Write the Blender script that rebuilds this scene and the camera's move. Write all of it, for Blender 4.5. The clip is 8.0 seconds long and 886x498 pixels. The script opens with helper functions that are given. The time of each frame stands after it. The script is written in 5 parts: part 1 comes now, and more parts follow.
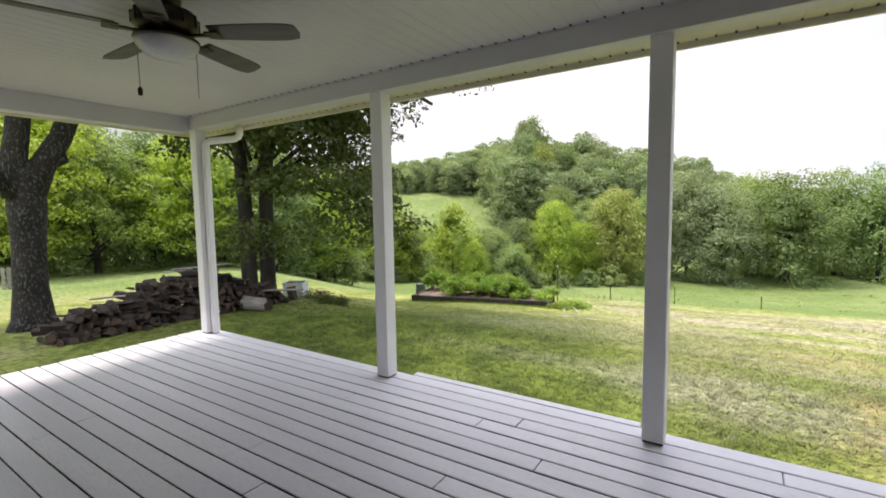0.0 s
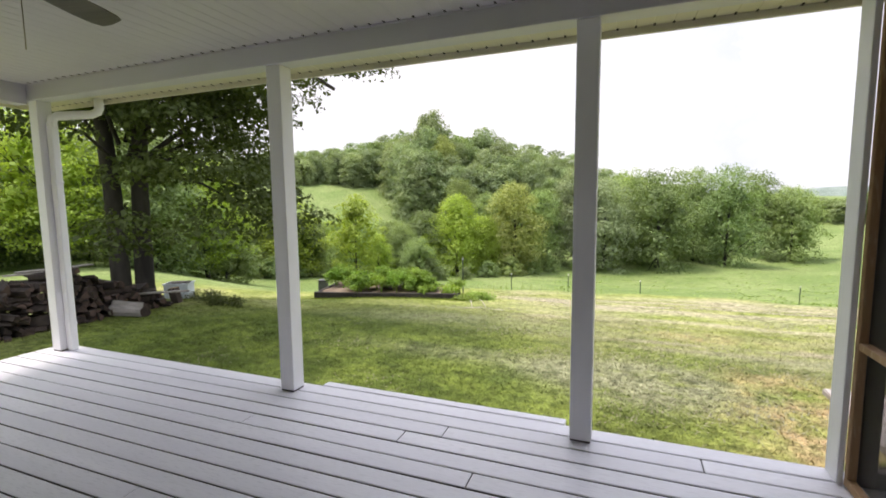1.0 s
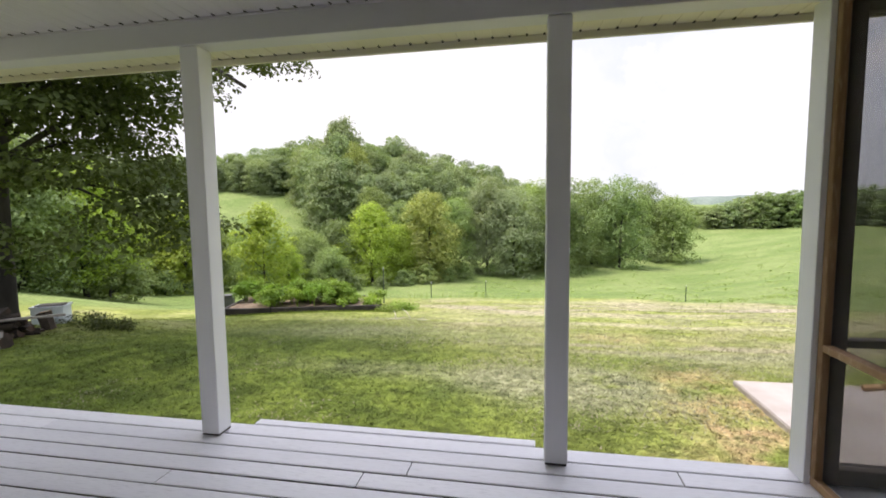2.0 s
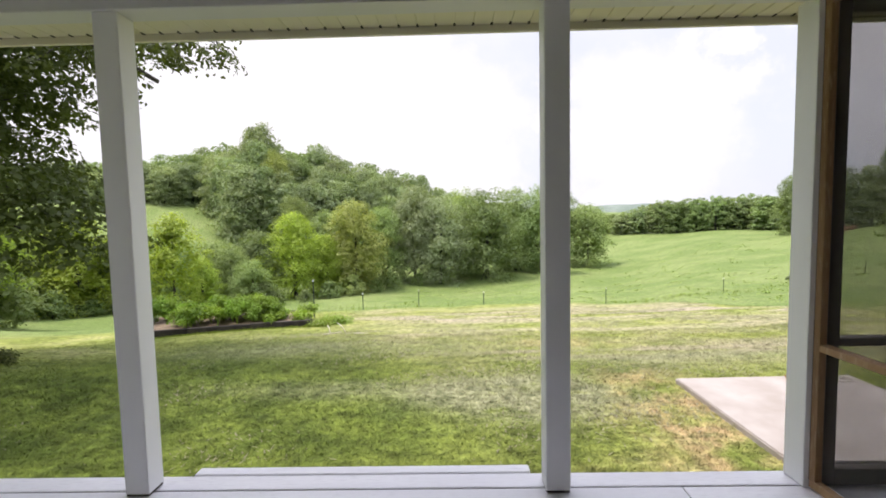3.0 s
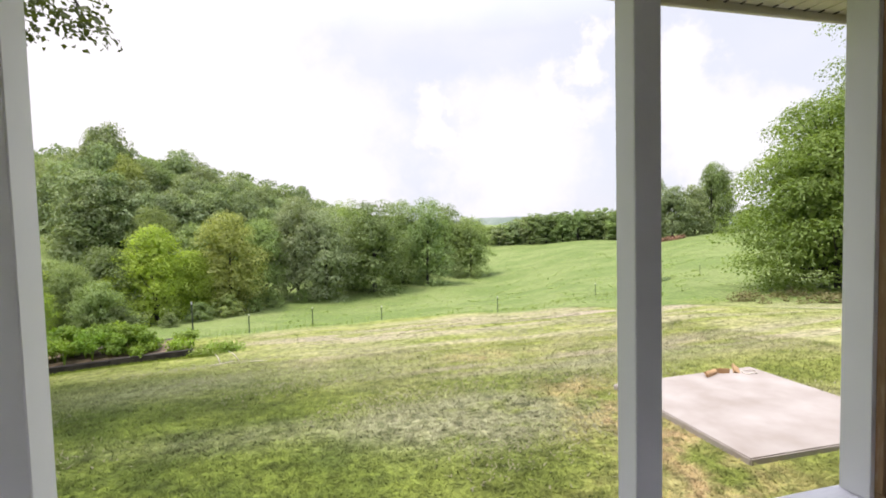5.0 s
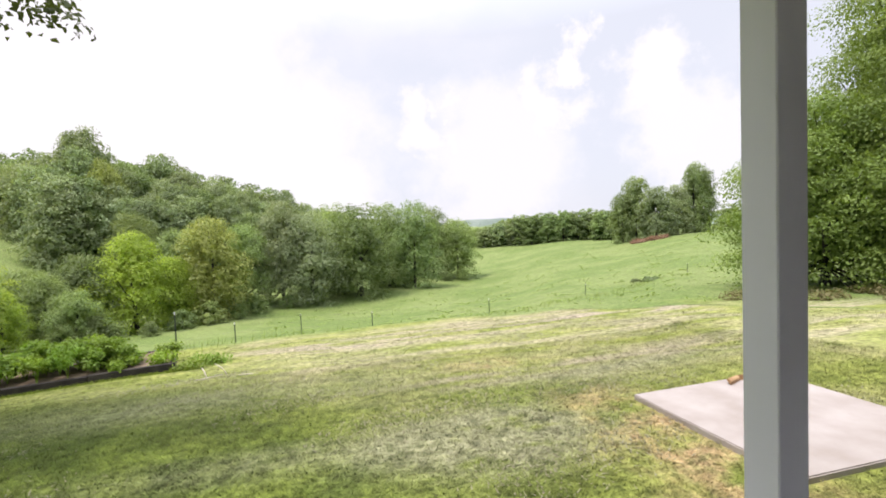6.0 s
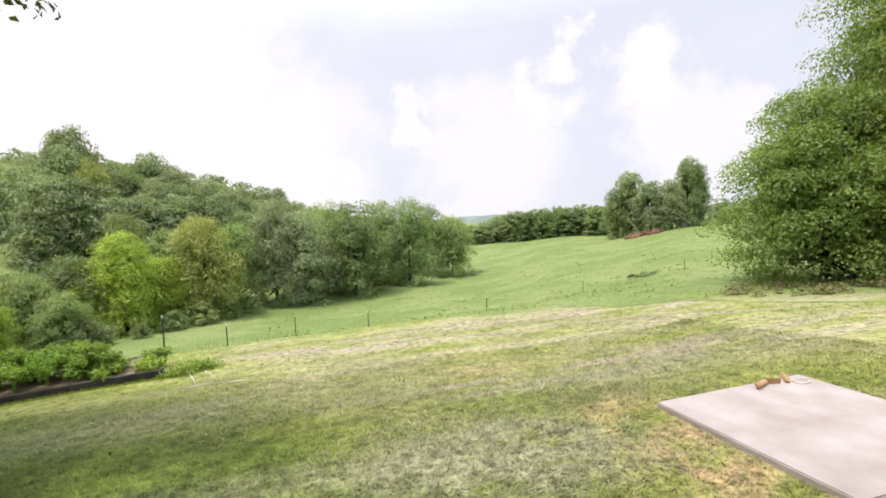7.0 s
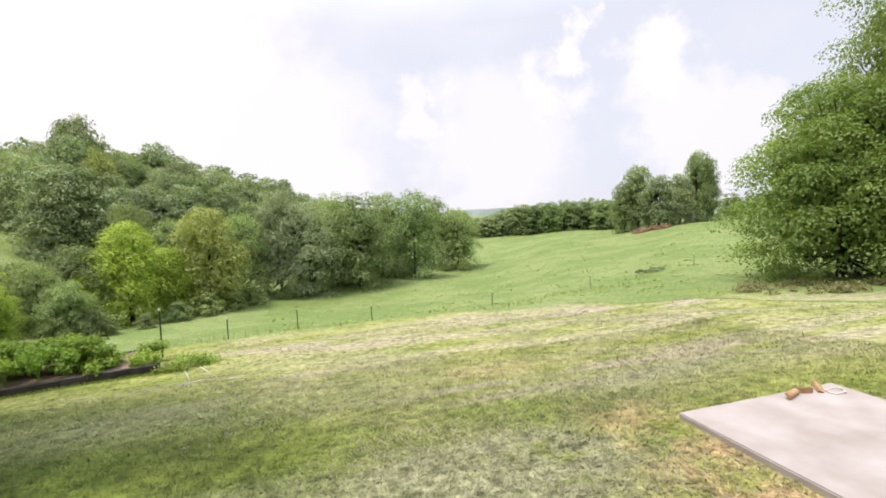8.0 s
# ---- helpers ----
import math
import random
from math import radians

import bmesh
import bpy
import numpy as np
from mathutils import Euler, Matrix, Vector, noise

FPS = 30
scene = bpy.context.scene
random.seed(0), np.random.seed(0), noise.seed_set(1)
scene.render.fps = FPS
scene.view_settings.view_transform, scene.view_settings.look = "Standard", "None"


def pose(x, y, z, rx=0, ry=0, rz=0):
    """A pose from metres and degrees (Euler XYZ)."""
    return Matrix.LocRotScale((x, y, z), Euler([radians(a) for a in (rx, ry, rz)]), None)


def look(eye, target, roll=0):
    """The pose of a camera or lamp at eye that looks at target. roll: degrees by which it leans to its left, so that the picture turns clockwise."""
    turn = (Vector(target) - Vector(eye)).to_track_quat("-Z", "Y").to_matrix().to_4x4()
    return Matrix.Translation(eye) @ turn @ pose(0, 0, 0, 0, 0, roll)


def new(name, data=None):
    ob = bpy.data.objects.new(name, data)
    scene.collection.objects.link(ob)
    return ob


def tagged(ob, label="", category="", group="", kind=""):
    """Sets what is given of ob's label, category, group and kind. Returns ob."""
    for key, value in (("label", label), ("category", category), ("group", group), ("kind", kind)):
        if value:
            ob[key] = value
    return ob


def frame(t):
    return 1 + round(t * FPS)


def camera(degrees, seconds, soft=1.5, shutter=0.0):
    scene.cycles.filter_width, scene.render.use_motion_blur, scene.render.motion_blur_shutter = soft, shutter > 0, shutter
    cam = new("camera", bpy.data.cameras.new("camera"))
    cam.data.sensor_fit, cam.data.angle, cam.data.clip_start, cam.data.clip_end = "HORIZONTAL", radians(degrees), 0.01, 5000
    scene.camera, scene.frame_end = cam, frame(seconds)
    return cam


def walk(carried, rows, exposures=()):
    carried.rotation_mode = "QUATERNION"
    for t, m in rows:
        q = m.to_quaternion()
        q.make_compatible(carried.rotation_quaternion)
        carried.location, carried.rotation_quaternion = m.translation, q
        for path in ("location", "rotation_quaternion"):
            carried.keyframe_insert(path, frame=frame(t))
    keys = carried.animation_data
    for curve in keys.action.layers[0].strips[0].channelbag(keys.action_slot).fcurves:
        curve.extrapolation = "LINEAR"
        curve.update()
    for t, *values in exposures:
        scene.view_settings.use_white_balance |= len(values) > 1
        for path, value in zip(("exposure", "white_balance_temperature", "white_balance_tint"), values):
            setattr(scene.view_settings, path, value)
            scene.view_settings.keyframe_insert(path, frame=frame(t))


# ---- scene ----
cam = camera(88.2, 8.0, 1.8)

PATH = [
    (0, (0.479, -2.843, 1.406), (-0.622, -1.182, 1.235), -0.9),
    (0.5, (0.378, -2.734, 1.402), (-0.535, -0.965, 1.203), -0.9),
    (1, (0.253, -2.633, 1.4), (-0.473, -0.781, 1.193), -0.6),
    (1.5, (0.07, -2.551, 1.404), (-0.466, -0.634, 1.208), -0.5),
    (3, (-0.442, -2.168, 1.368), (-0.48, -0.174, 1.228), -1.2),
    (3.5, (-0.655, -2.052, 1.357), (-0.528, -0.06, 1.234), -1.2),
    (4, (-0.805, -1.87, 1.331), (-0.537, 0.109, 1.222), -1.3),
    (4.5, (-0.961, -1.709, 1.339), (-0.576, 0.251, 1.236), -1.6),
    (5, (-1.12, -1.516, 1.331), (-0.649, 0.426, 1.235), -1.5),
    (6.5, (-1.314, -0.763, 1.354), (-0.766, 1.158, 1.266), -2.6),
    (7, (-1.302, -0.519, 1.349), (-0.744, 1.399, 1.247), -2.8),
    (7.5, (-1.246, -0.284, 1.354), (-0.695, 1.635, 1.229), -2.6),
    (8, (-1.167, -0.1, 1.346), (-0.634, 1.823, 1.214), -2.3),
]
walk(cam, [(t, look(e, g, r)) for t, e, g, r in PATH], [(0.0, 0.88, 6500, 18), (1.5, 0.86, 6500, 18), (3.0, 0.80, 6500, 18), (5.0, 0.74, 6500, 18), (8.0, 0.68, 6500, 18)])


# ---- light ----
def make_world():
    w = bpy.data.worlds.new("sky")
    scene.world = w
    w.use_nodes = True
    nt = w.node_tree
    nt.nodes.clear()
    N, L = nt.nodes.new, nt.links.new
    out, bg, sky = N("ShaderNodeOutputWorld"), N("ShaderNodeBackground"), N("ShaderNodeTexSky")
    sky.sky_type, sky.sun_disc = "NISHITA", False
    sky.sun_elevation, sky.sun_rotation = radians(SUN_EL), radians(SUN_AZ)
    sky.dust_density, sky.air_density = 3.0, 1.0
    dim = N("ShaderNodeMix"); dim.data_type, dim.blend_type = "RGBA", "MULTIPLY"
    dim.inputs[0].default_value = 1.0
    dim.inputs[7].default_value = (0.10, 0.10, 0.10, 1)
    L(sky.outputs[0], dim.inputs[6])
    co = N("ShaderNodeTexCoord")
    mp = N("ShaderNodeMapping"); mp.inputs["Scale"].default_value = (1.0, 1.0, 1.7)
    L(co.outputs["Generated"], mp.inputs["Vector"])
    n1 = N("ShaderNodeTexNoise")
    n1.inputs["Scale"].default_value, n1.inputs["Detail"].default_value, n1.inputs["Roughness"].default_value = 2.6, 9, 0.55
    L(mp.outputs[0], n1.inputs["Vector"])
    # ragged edges for the heaped clouds
    n2 = N("ShaderNodeTexNoise")
    n2.inputs["Scale"].default_value, n2.inputs["Detail"].default_value, n2.inputs["Roughness"].default_value = 9.0, 8, 0.62
    L(co.outputs["Generated"], n2.inputs["Vector"])
    shift = N("ShaderNodeVectorMath"); shift.operation = "MULTIPLY_ADD"
    shift.inputs[1].default_value, shift.inputs[2].default_value = (0.30, 0.30, 0.30), (-0.15, -0.15, -0.15)
    L(n2.outputs["Color"], shift.inputs[0])
    bent = N("ShaderNodeVectorMath"); bent.operation = "ADD"
    L(co.outputs["Generated"], bent.inputs[0]); L(shift.outputs[0], bent.inputs[1])

    def top_of(p, q):
        x = N("ShaderNodeMath"); x.operation = "MAXIMUM"
        L(p, x.inputs[0]); L(q, x.inputs[1])
        return x.outputs[0]

    ramp = N("ShaderNodeMapRange")
    ramp.inputs[1].default_value, ramp.inputs[2].default_value, ramp.inputs[4].default_value = 0.40, 0.80, 0.5
    ramp.interpolation_type = "SMOOTHSTEP"
    L(n1.outputs[0], ramp.inputs[0])
    mask = ramp.outputs[0]
    for bearing, up_deg, wide, dense in CLOUDS:
        d = N("ShaderNodeVectorMath"); d.operation = "DISTANCE"
        e, z = radians(up_deg), radians(bearing)
        d.inputs[1].default_value = (math.sin(z) * math.cos(e), math.cos(z) * math.cos(e), math.sin(e))
        L(bent.outputs[0], d.inputs[0])
        r = N("ShaderNodeMapRange"); r.interpolation_type = "SMOOTHSTEP"
        r.inputs[1].default_value, r.inputs[2].default_value = wide * 1.15, wide * 0.45
        r.inputs[3].default_value, r.inputs[4].default_value = 0.0, dense
        L(d.outputs["Value"], r.inputs[0])
        mask = top_of(mask, r.outputs[0])
    veil = N("ShaderNodeMix"); veil.data_type = "RGBA"      # thin haze over the blue
    veil.inputs[0].default_value = 0.90
    veil.inputs[7].default_value = (0.525, 0.560, 0.602, 1)
    L(dim.outputs[2], veil.inputs[6])
    mix = N("ShaderNodeMix"); mix.data_type = "RGBA"
    mix.inputs[7].default_value = (0.64, 0.643, 0.655, 1)
    L(mask, mix.inputs[0]); L(veil.outputs[2], mix.inputs[6])
    L(mix.outputs[2], bg.inputs[0])
    # a hazy sky grows brighter towards the zenith
    sep = N("ShaderNodeSeparateXYZ")
    L(co.outputs["Generated"], sep.inputs[0])
    up = N("ShaderNodeMapRange")
    up.inputs[1].default_value, up.inputs[2].default_value = 0.38, 0.95
    up.inputs[3].default_value, up.inputs[4].default_value = 1.0, 2.9
    L(sep.outputs[2], up.inputs[0]); L(up.outputs[0], bg.inputs[1])
    L(bg.outputs[0], out.inputs[0])


# heaped clouds: bearing, height in degrees, half-width, density
CLOUDS = [(31.5, 18.6, 0.055, 1.0), (28.0, 14.0, 0.09, 0.9), (40.3, 15.8, 0.085, 1.0), (42.0, 11.5, 0.12, 0.75), (13.0, 11.6, 0.075, 0.8), (17.0, 12.8, 0.05, 0.8),
          (-18.0, 17.0, 0.36, 1.0), (-3.0, 9.0, 0.26, 0.85), (22.0, 8.0, 0.2, 0.7), (50.0, 9.0, 0.06, 0.6), (46.0, 7.0, 0.13, 0.7), (-48.0, 14.0, 0.35, 0.9)]
SUN_EL, SUN_AZ = 69.0, 264.0      # height and bearing of the sun, bearing clockwise from +y
make_world()
sun = new("sun", bpy.data.lights.new("sun", "SUN"))
sun.data.energy, sun.data.angle, sun.data.color = 2.7, radians(11), (1.0, 0.93, 0.84)
_a, _e = radians(SUN_AZ), radians(SUN_EL)
sun.matrix_world = look((0, 0, 0), (-math.sin(_a) * math.cos(_e), -math.cos(_a) * math.cos(_e), -math.sin(_e)))
sun.location = (-20, -10, 40)


# ---- materials ----
def rgba(c):
    return (c[0], c[1], c[2], 1)


def surface(name, c1, c2, scale=4.0, fine=60.0, rough=0.6, bump=0.15, metal=0.0, stretch=(1, 1, 1), spec=0.5,
            c3=None, vary=0.0, island=0.0, gloss_var=0.08, bump_dist=0.004, local=False, lo=0.38, hi=0.62):
    """Two colours over a broad noise, a third in small specks, fine relief, and a shift of value from object to object."""
    m = bpy.data.materials.new(name)
    m.use_nodes = True
    nt = m.node_tree
    N, L = nt.nodes.new, nt.links.new
    b = nt.nodes["Principled BSDF"]
    b.inputs["Metallic"].default_value = metal
    b.inputs["Specular IOR Level"].default_value = spec
    src = N("ShaderNodeTexCoord").outputs["Object"] if local else N("ShaderNodeNewGeometry").outputs["Position"]
    mp = N("ShaderNodeMapping"); mp.inputs["Scale"].default_value = stretch
    L(src, mp.inputs["Vector"])
    vec = mp.outputs[0]
    if vary:
        info = N("ShaderNodeObjectInfo")
        off = N("ShaderNodeVectorMath"); off.operation = "SCALE"
        comb = N("ShaderNodeCombineXYZ")
        L(info.outputs["Random"], comb.inputs[0]); L(info.outputs["Random"], comb.inputs[1])
        L(comb.outputs[0], off.inputs[0]); off.inputs["Scale"].default_value = 37.0
        add = N("ShaderNodeVectorMath"); add.operation = "ADD"
        L(mp.outputs[0], add.inputs[0]); L(off.outputs[0], add.inputs[1])
        vec = add.outputs[0]
    broad = N("ShaderNodeTexNoise")
    broad.inputs["Scale"].default_value, broad.inputs["Detail"].default_value = scale, 5
    grain = N("ShaderNodeTexNoise")
    grain.inputs["Scale"].default_value, grain.inputs["Detail"].default_value = fine, 4
    L(vec, broad.inputs["Vector"]); L(vec, grain.inputs["Vector"])
    r1 = N("ShaderNodeMapRange"); r1.inputs[1].default_value, r1.inputs[2].default_value = lo, hi
    L(broad.outputs[0], r1.inputs[0])
    mix = N("ShaderNodeMix"); mix.data_type = "RGBA"
    mix.inputs[6].default_value, mix.inputs[7].default_value = rgba(c1), rgba(c2)
    L(r1.outputs[0], mix.inputs[0])
    col = mix.outputs[2]
    if c3:
        r2 = N("ShaderNodeMapRange"); r2.inputs[1].default_value, r2.inputs[2].default_value = 0.52, 0.68
        L(grain.outputs[0], r2.inputs[0])
        m3 = N("ShaderNodeMix"); m3.data_type = "RGBA"; m3.inputs[7].default_value = rgba(c3)
        L(r2.outputs[0], m3.inputs[0]); L(col, m3.inputs[6])
        col = m3.outputs[2]
    if vary or island:
        h = N("ShaderNodeHueSaturation")
        rnd = N("ShaderNodeNewGeometry").outputs["Random Per Island"] if island else info.outputs["Random"]
        amt = island or vary
        r3 = N("ShaderNodeMapRange"); r3.inputs[3].default_value, r3.inputs[4].default_value = 1 - amt, 1 + amt
        L(rnd, r3.inputs[0]); L(r3.outputs[0], h.inputs["Value"]); L(col, h.inputs["Color"])
        col = h.outputs[0]
    L(col, b.inputs["Base Color"])
    rr = N("ShaderNodeMapRange"); rr.inputs[3].default_value, rr.inputs[4].default_value = max(0.02, rough - gloss_var), min(1, rough + gloss_var)
    L(grain.outputs[0], rr.inputs[0]); L(rr.outputs[0], b.inputs["Roughness"])
    if bump:
        bp = N("ShaderNodeBump"); bp.inputs["Strength"].default_value, bp.inputs["Distance"].default_value = bump, bump_dist
        L(grain.outputs[0], bp.inputs["Height"]); L(bp.outputs[0], b.inputs["Normal"])
    return m


def leaf_mat(name, dark, light, dry=None, through_light=0.35):
    """Leaves: each leaf its own shade, each plant its own tone, light passing through."""
    m = bpy.data.materials.new(name)
    m.use_nodes = True
    nt = m.node_tree
    N, L = nt.nodes.new, nt.links.new
    b, out = nt.nodes["Principled BSDF"], nt.nodes["Material Output"]
    geo, info = N("ShaderNodeNewGeometry"), N("ShaderNodeObjectInfo")
    noise_n = N("ShaderNodeTexNoise"); noise_n.inputs["Scale"].default_value = 0.35
    L(geo.outputs["Position"], noise_n.inputs["Vector"])
    add = N("ShaderNodeMath"); add.operation = "MULTIPLY_ADD"; add.inputs[1].default_value = 0.42
    L(geo.outputs["Random Per Island"], add.inputs[0]); L(noise_n.outputs[0], add.inputs[2])
    sub = N("ShaderNodeMath"); sub.operation = "SUBTRACT"; sub.inputs[1].default_value = 0.21
    L(add.outputs[0], sub.inputs[0])
    mix = N("ShaderNodeMix"); mix.data_type = "RGBA"
    mix.inputs[6].default_value, mix.inputs[7].default_value = rgba(dark), rgba(light)
    L(sub.outputs[0], mix.inputs[0])
    hs = N("ShaderNodeHueSaturation")
    rv = N("ShaderNodeMapRange"); rv.inputs[3].default_value, rv.inputs[4].default_value = 0.80, 1.22
    L(info.outputs["Random"], rv.inputs[0]); L(rv.outputs[0], hs.inputs["Value"])
    rh = N("ShaderNodeMath"); rh.operation = "MULTIPLY"; rh.inputs[1].default_value = 7.31
    fr = N("ShaderNodeMath"); fr.operation = "FRACT"
    L(info.outputs["Random"], rh.inputs[0]); L(rh.outputs[0], fr.inputs[0])
    rh2 = N("ShaderNodeMapRange"); rh2.inputs[3].default_value, rh2.inputs[4].default_value = 0.490, 0.514
    L(fr.outputs[0], rh2.inputs[0]); L(rh2.outputs[0], hs.inputs["Hue"])
    L(mix.outputs[2], hs.inputs["Color"])
    L(hs.outputs[0], b.inputs["Base Color"])
    b.inputs["Roughness"].default_value = 0.55
    b.inputs["Specular IOR Level"].default_value = 0.25
    tr = N("ShaderNodeBsdfTranslucent")
    br = N("ShaderNodeMix"); br.data_type, br.blend_type = "RGBA", "MULTIPLY"
    br.inputs[0].default_value, br.inputs[7].default_value = 1.0, (1.25, 1.3, 0.55, 1)
    L(hs.outputs[0], br.inputs[6]); L(br.outputs[2], tr.inputs["Color"])
    sh = N("ShaderNodeMixShader"); sh.inputs[0].default_value = through_light
    L(b.outputs[0], sh.inputs[1]); L(tr.outputs[0], sh.inputs[2]); L(sh.outputs[0], out.inputs["Surface"])
    return m


DECK_PAINT = surface("deck_paint", (0.72, 0.71, 0.76), (0.79, 0.78, 0.82), 1.6, 45, 0.32, 0.2, stretch=(0.35, 3, 3), vary=0.05, spec=0.5, c3=(0.66, 0.65, 0.69), bump_dist=0.002)
WHITE_PAINT = surface("white_paint", (0.85, 0.845, 0.87), (0.90, 0.895, 0.91), 2.0, 35, 0.5, 0.2, stretch=(1, 1, 0.4), bump_dist=0.002)
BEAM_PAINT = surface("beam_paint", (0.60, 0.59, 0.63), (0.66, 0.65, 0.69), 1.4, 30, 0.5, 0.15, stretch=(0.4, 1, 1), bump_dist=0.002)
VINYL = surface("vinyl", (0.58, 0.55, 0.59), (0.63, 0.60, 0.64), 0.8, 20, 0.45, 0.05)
SOFFIT_VINYL = surface("soffit_vinyl", (0.66, 0.62, 0.50), (0.70, 0.66, 0.55), 0.8, 20, 0.45, 0.05)
MAPLE_BARK = surface("maple_bark", (0.020, 0.017, 0.014), (0.052, 0.046, 0.038), 3, 14, 0.9, 0.9, stretch=(1, 1, 0.25), bump_dist=0.025)
SIDING = surface("siding", (0.26, 0.25, 0.25), (0.31, 0.30, 0.30), 1.5, 30, 0.6, 0.15)
# dark wood underneath; also the painted-in shade of board gaps and groove slots
DARK_VOID = surface("dark_wood_gap_shade", (0.05, 0.045, 0.04), (0.08, 0.07, 0.06), 2, 30, 0.8, 0.2)
BARK = surface("bark", (0.012, 0.010, 0.008), (0.028, 0.023, 0.019), 3, 24, 0.9, 0.9, stretch=(1, 1, 0.5), c3=(0.11, 0.108, 0.108), bump_dist=0.03)
LEAF_FIELD = leaf_mat("leaf_field", (0.105, 0.158, 0.055), (0.368, 0.454, 0.172), through_light=0.34)
LEAF_DARK = leaf_mat("leaf_dark", (0.085, 0.130, 0.052), (0.302, 0.386, 0.151), through_light=0.34)
LEAF_GREY = leaf_mat("leaf_grey", (0.140, 0.175, 0.095), (0.386, 0.442, 0.252), through_light=0.34)
LEAF_OLIVE = leaf_mat("leaf_olive", (0.165, 0.200, 0.055), (0.427, 0.459, 0.146), through_light=0.34)
# greyer than the field leaves: distance haze mixed into the colour
LEAF_WOODS = leaf_mat("leaf_woods", (0.105, 0.148, 0.078), (0.348, 0.418, 0.209), through_light=0.34)
LEAF_BRIGHT = leaf_mat("leaf_bright", (0.170, 0.235, 0.035), (0.410, 0.508, 0.097), through_light=0.48)
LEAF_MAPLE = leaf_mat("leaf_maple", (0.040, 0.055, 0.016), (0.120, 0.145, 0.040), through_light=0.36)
LEAF_CORNER = leaf_mat("leaf_corner", (0.100, 0.155, 0.042), (0.285, 0.375, 0.100), through_light=0.44)
LEAF_BED = leaf_mat("leaf_bed", (0.115, 0.195, 0.028), (0.28, 0.41, 0.065), through_light=0.4)


def ground_mat():
    """Mown lawn near the house, with straw swaths and bare dry patches; lush pasture past the fence."""
    m = bpy.data.materials.new("grass_ground")
    m.use_nodes = True
    nt = m.node_tree
    N, L = nt.nodes.new, nt.links.new
    b = nt.nodes["Principled BSDF"]
    pos = N("ShaderNodeNewGeometry").outputs["Position"]

    def tex(scale, detail=5, stretch=(1, 1, 1), turn=0.0):
        mp = N("ShaderNodeMapping"); mp.inputs["Scale"].default_value = stretch
        mp.inputs["Rotation"].default_value = (0, 0, turn)
        L(pos, mp.inputs["Vector"])
        n = N("ShaderNodeTexNoise"); n.inputs["Scale"].default_value, n.inputs["Detail"].default_value = scale, detail
        n.inputs["Roughness"].default_value = 0.6
        L(mp.outputs[0], n.inputs["Vector"])
        return n.outputs[0]

    def ramp(v, lo, hi):
        r = N("ShaderNodeMapRange"); r.inputs[1].default_value, r.inputs[2].default_value = lo, hi
        r.interpolation_type = "SMOOTHSTEP"
        L(v, r.inputs[0])
        return r.outputs[0]

    def blend(f, a, c):
        x = N("ShaderNodeMix"); x.data_type = "RGBA"
        if isinstance(f, float):
            x.inputs[0].default_value = f
        else:
            L(f, x.inputs[0])
        for i, v in ((6, a), (7, c)):
            if isinstance(v, tuple):
                x.inputs[i].default_value = rgba(v)
            else:
                L(v, x.inputs[i])
        return x.outputs[2]

    def mul(a, c):
        x = N("ShaderNodeMath"); x.operation = "MULTIPLY"
        for i, v in ((0, a), (1, c)):
            if isinstance(v, float):
                x.inputs[i].default_value = v
            else:
                L(v, x.inputs[i])
        return x.outputs[0]

    def attr(name):
        a = N("ShaderNodeAttribute"); a.attribute_name = name
        return a.outputs["Fac"]

    green = blend(ramp(tex(0.9), 0.35, 0.65), (0.180, 0.220, 0.046), (0.280, 0.310, 0.080))
    lawn = blend(ramp(tex(0.45, 5), 0.46, 0.74), green, (0.315, 0.310, 0.140))
    # lush grass, and the tree shade on the left lawn mixed in as darker green
    lawn = blend(attr("lush_shade"), lawn, blend(ramp(tex(1.3), 0.35, 0.65), (0.085, 0.122, 0.022), (0.170, 0.222, 0.040)))
    straw = blend(ramp(tex(4, 6), 0.38, 0.66), (0.410, 0.345, 0.275), (0.335, 0.300, 0.215))
    swath = mul(ramp(tex(0.8, 6, (0.35, 1.8, 1), 0.12), 0.38, 0.58), attr("dry"))
    lawn = blend(swath, lawn, straw)
    lawn = blend(mul(ramp(tex(1.7, 6), 0.36, 0.6), attr("bare")), lawn, blend(ramp(tex(6, 5), 0.4, 0.62), (0.46, 0.33, 0.18), (0.38, 0.33, 0.15)))
    clip = mul(ramp(tex(2.6, 7, (0.6, 1.5, 1), 0.2), 0.26, 0.50), attr("clippings"))
    lawn = blend(clip, lawn, blend(ramp(tex(9, 5), 0.4, 0.62), (0.235, 0.245, 0.130), (0.325, 0.330, 0.195)))
    past = blend(ramp(tex(0.12, 5), 0.4, 0.62), (0.142, 0.202, 0.058), (0.200, 0.252, 0.088))
    past = blend(ramp(tex(0.9, 5), 0.5, 0.75), past, (0.120, 0.190, 0.042))
    col = blend(attr("pasture"), lawn, past)
    speck = ramp(tex(11, 8), 0.40, 0.68)
    dk = blend(0.42, col, (0.05, 0.06, 0.02))
    col = blend(speck, col, dk)
    tuft = ramp(tex(4.2, 8, (0.55, 1.7, 1), 0.08), 0.52, 0.64)
    col = blend(tuft, col, blend(0.46, col, (0.04, 0.055, 0.015)))
    # clumps of a hand's width, light and dark
    cl = N("ShaderNodeTexNoise"); cl.inputs["Scale"].default_value, cl.inputs["Detail"].default_value, cl.inputs["Roughness"].default_value = 6.5, 8, 0.72
    L(pos, cl.inputs["Vector"])
    rg = N("ShaderNodeMapRange"); rg.inputs[1].default_value, rg.inputs[2].default_value = 0.36, 0.64
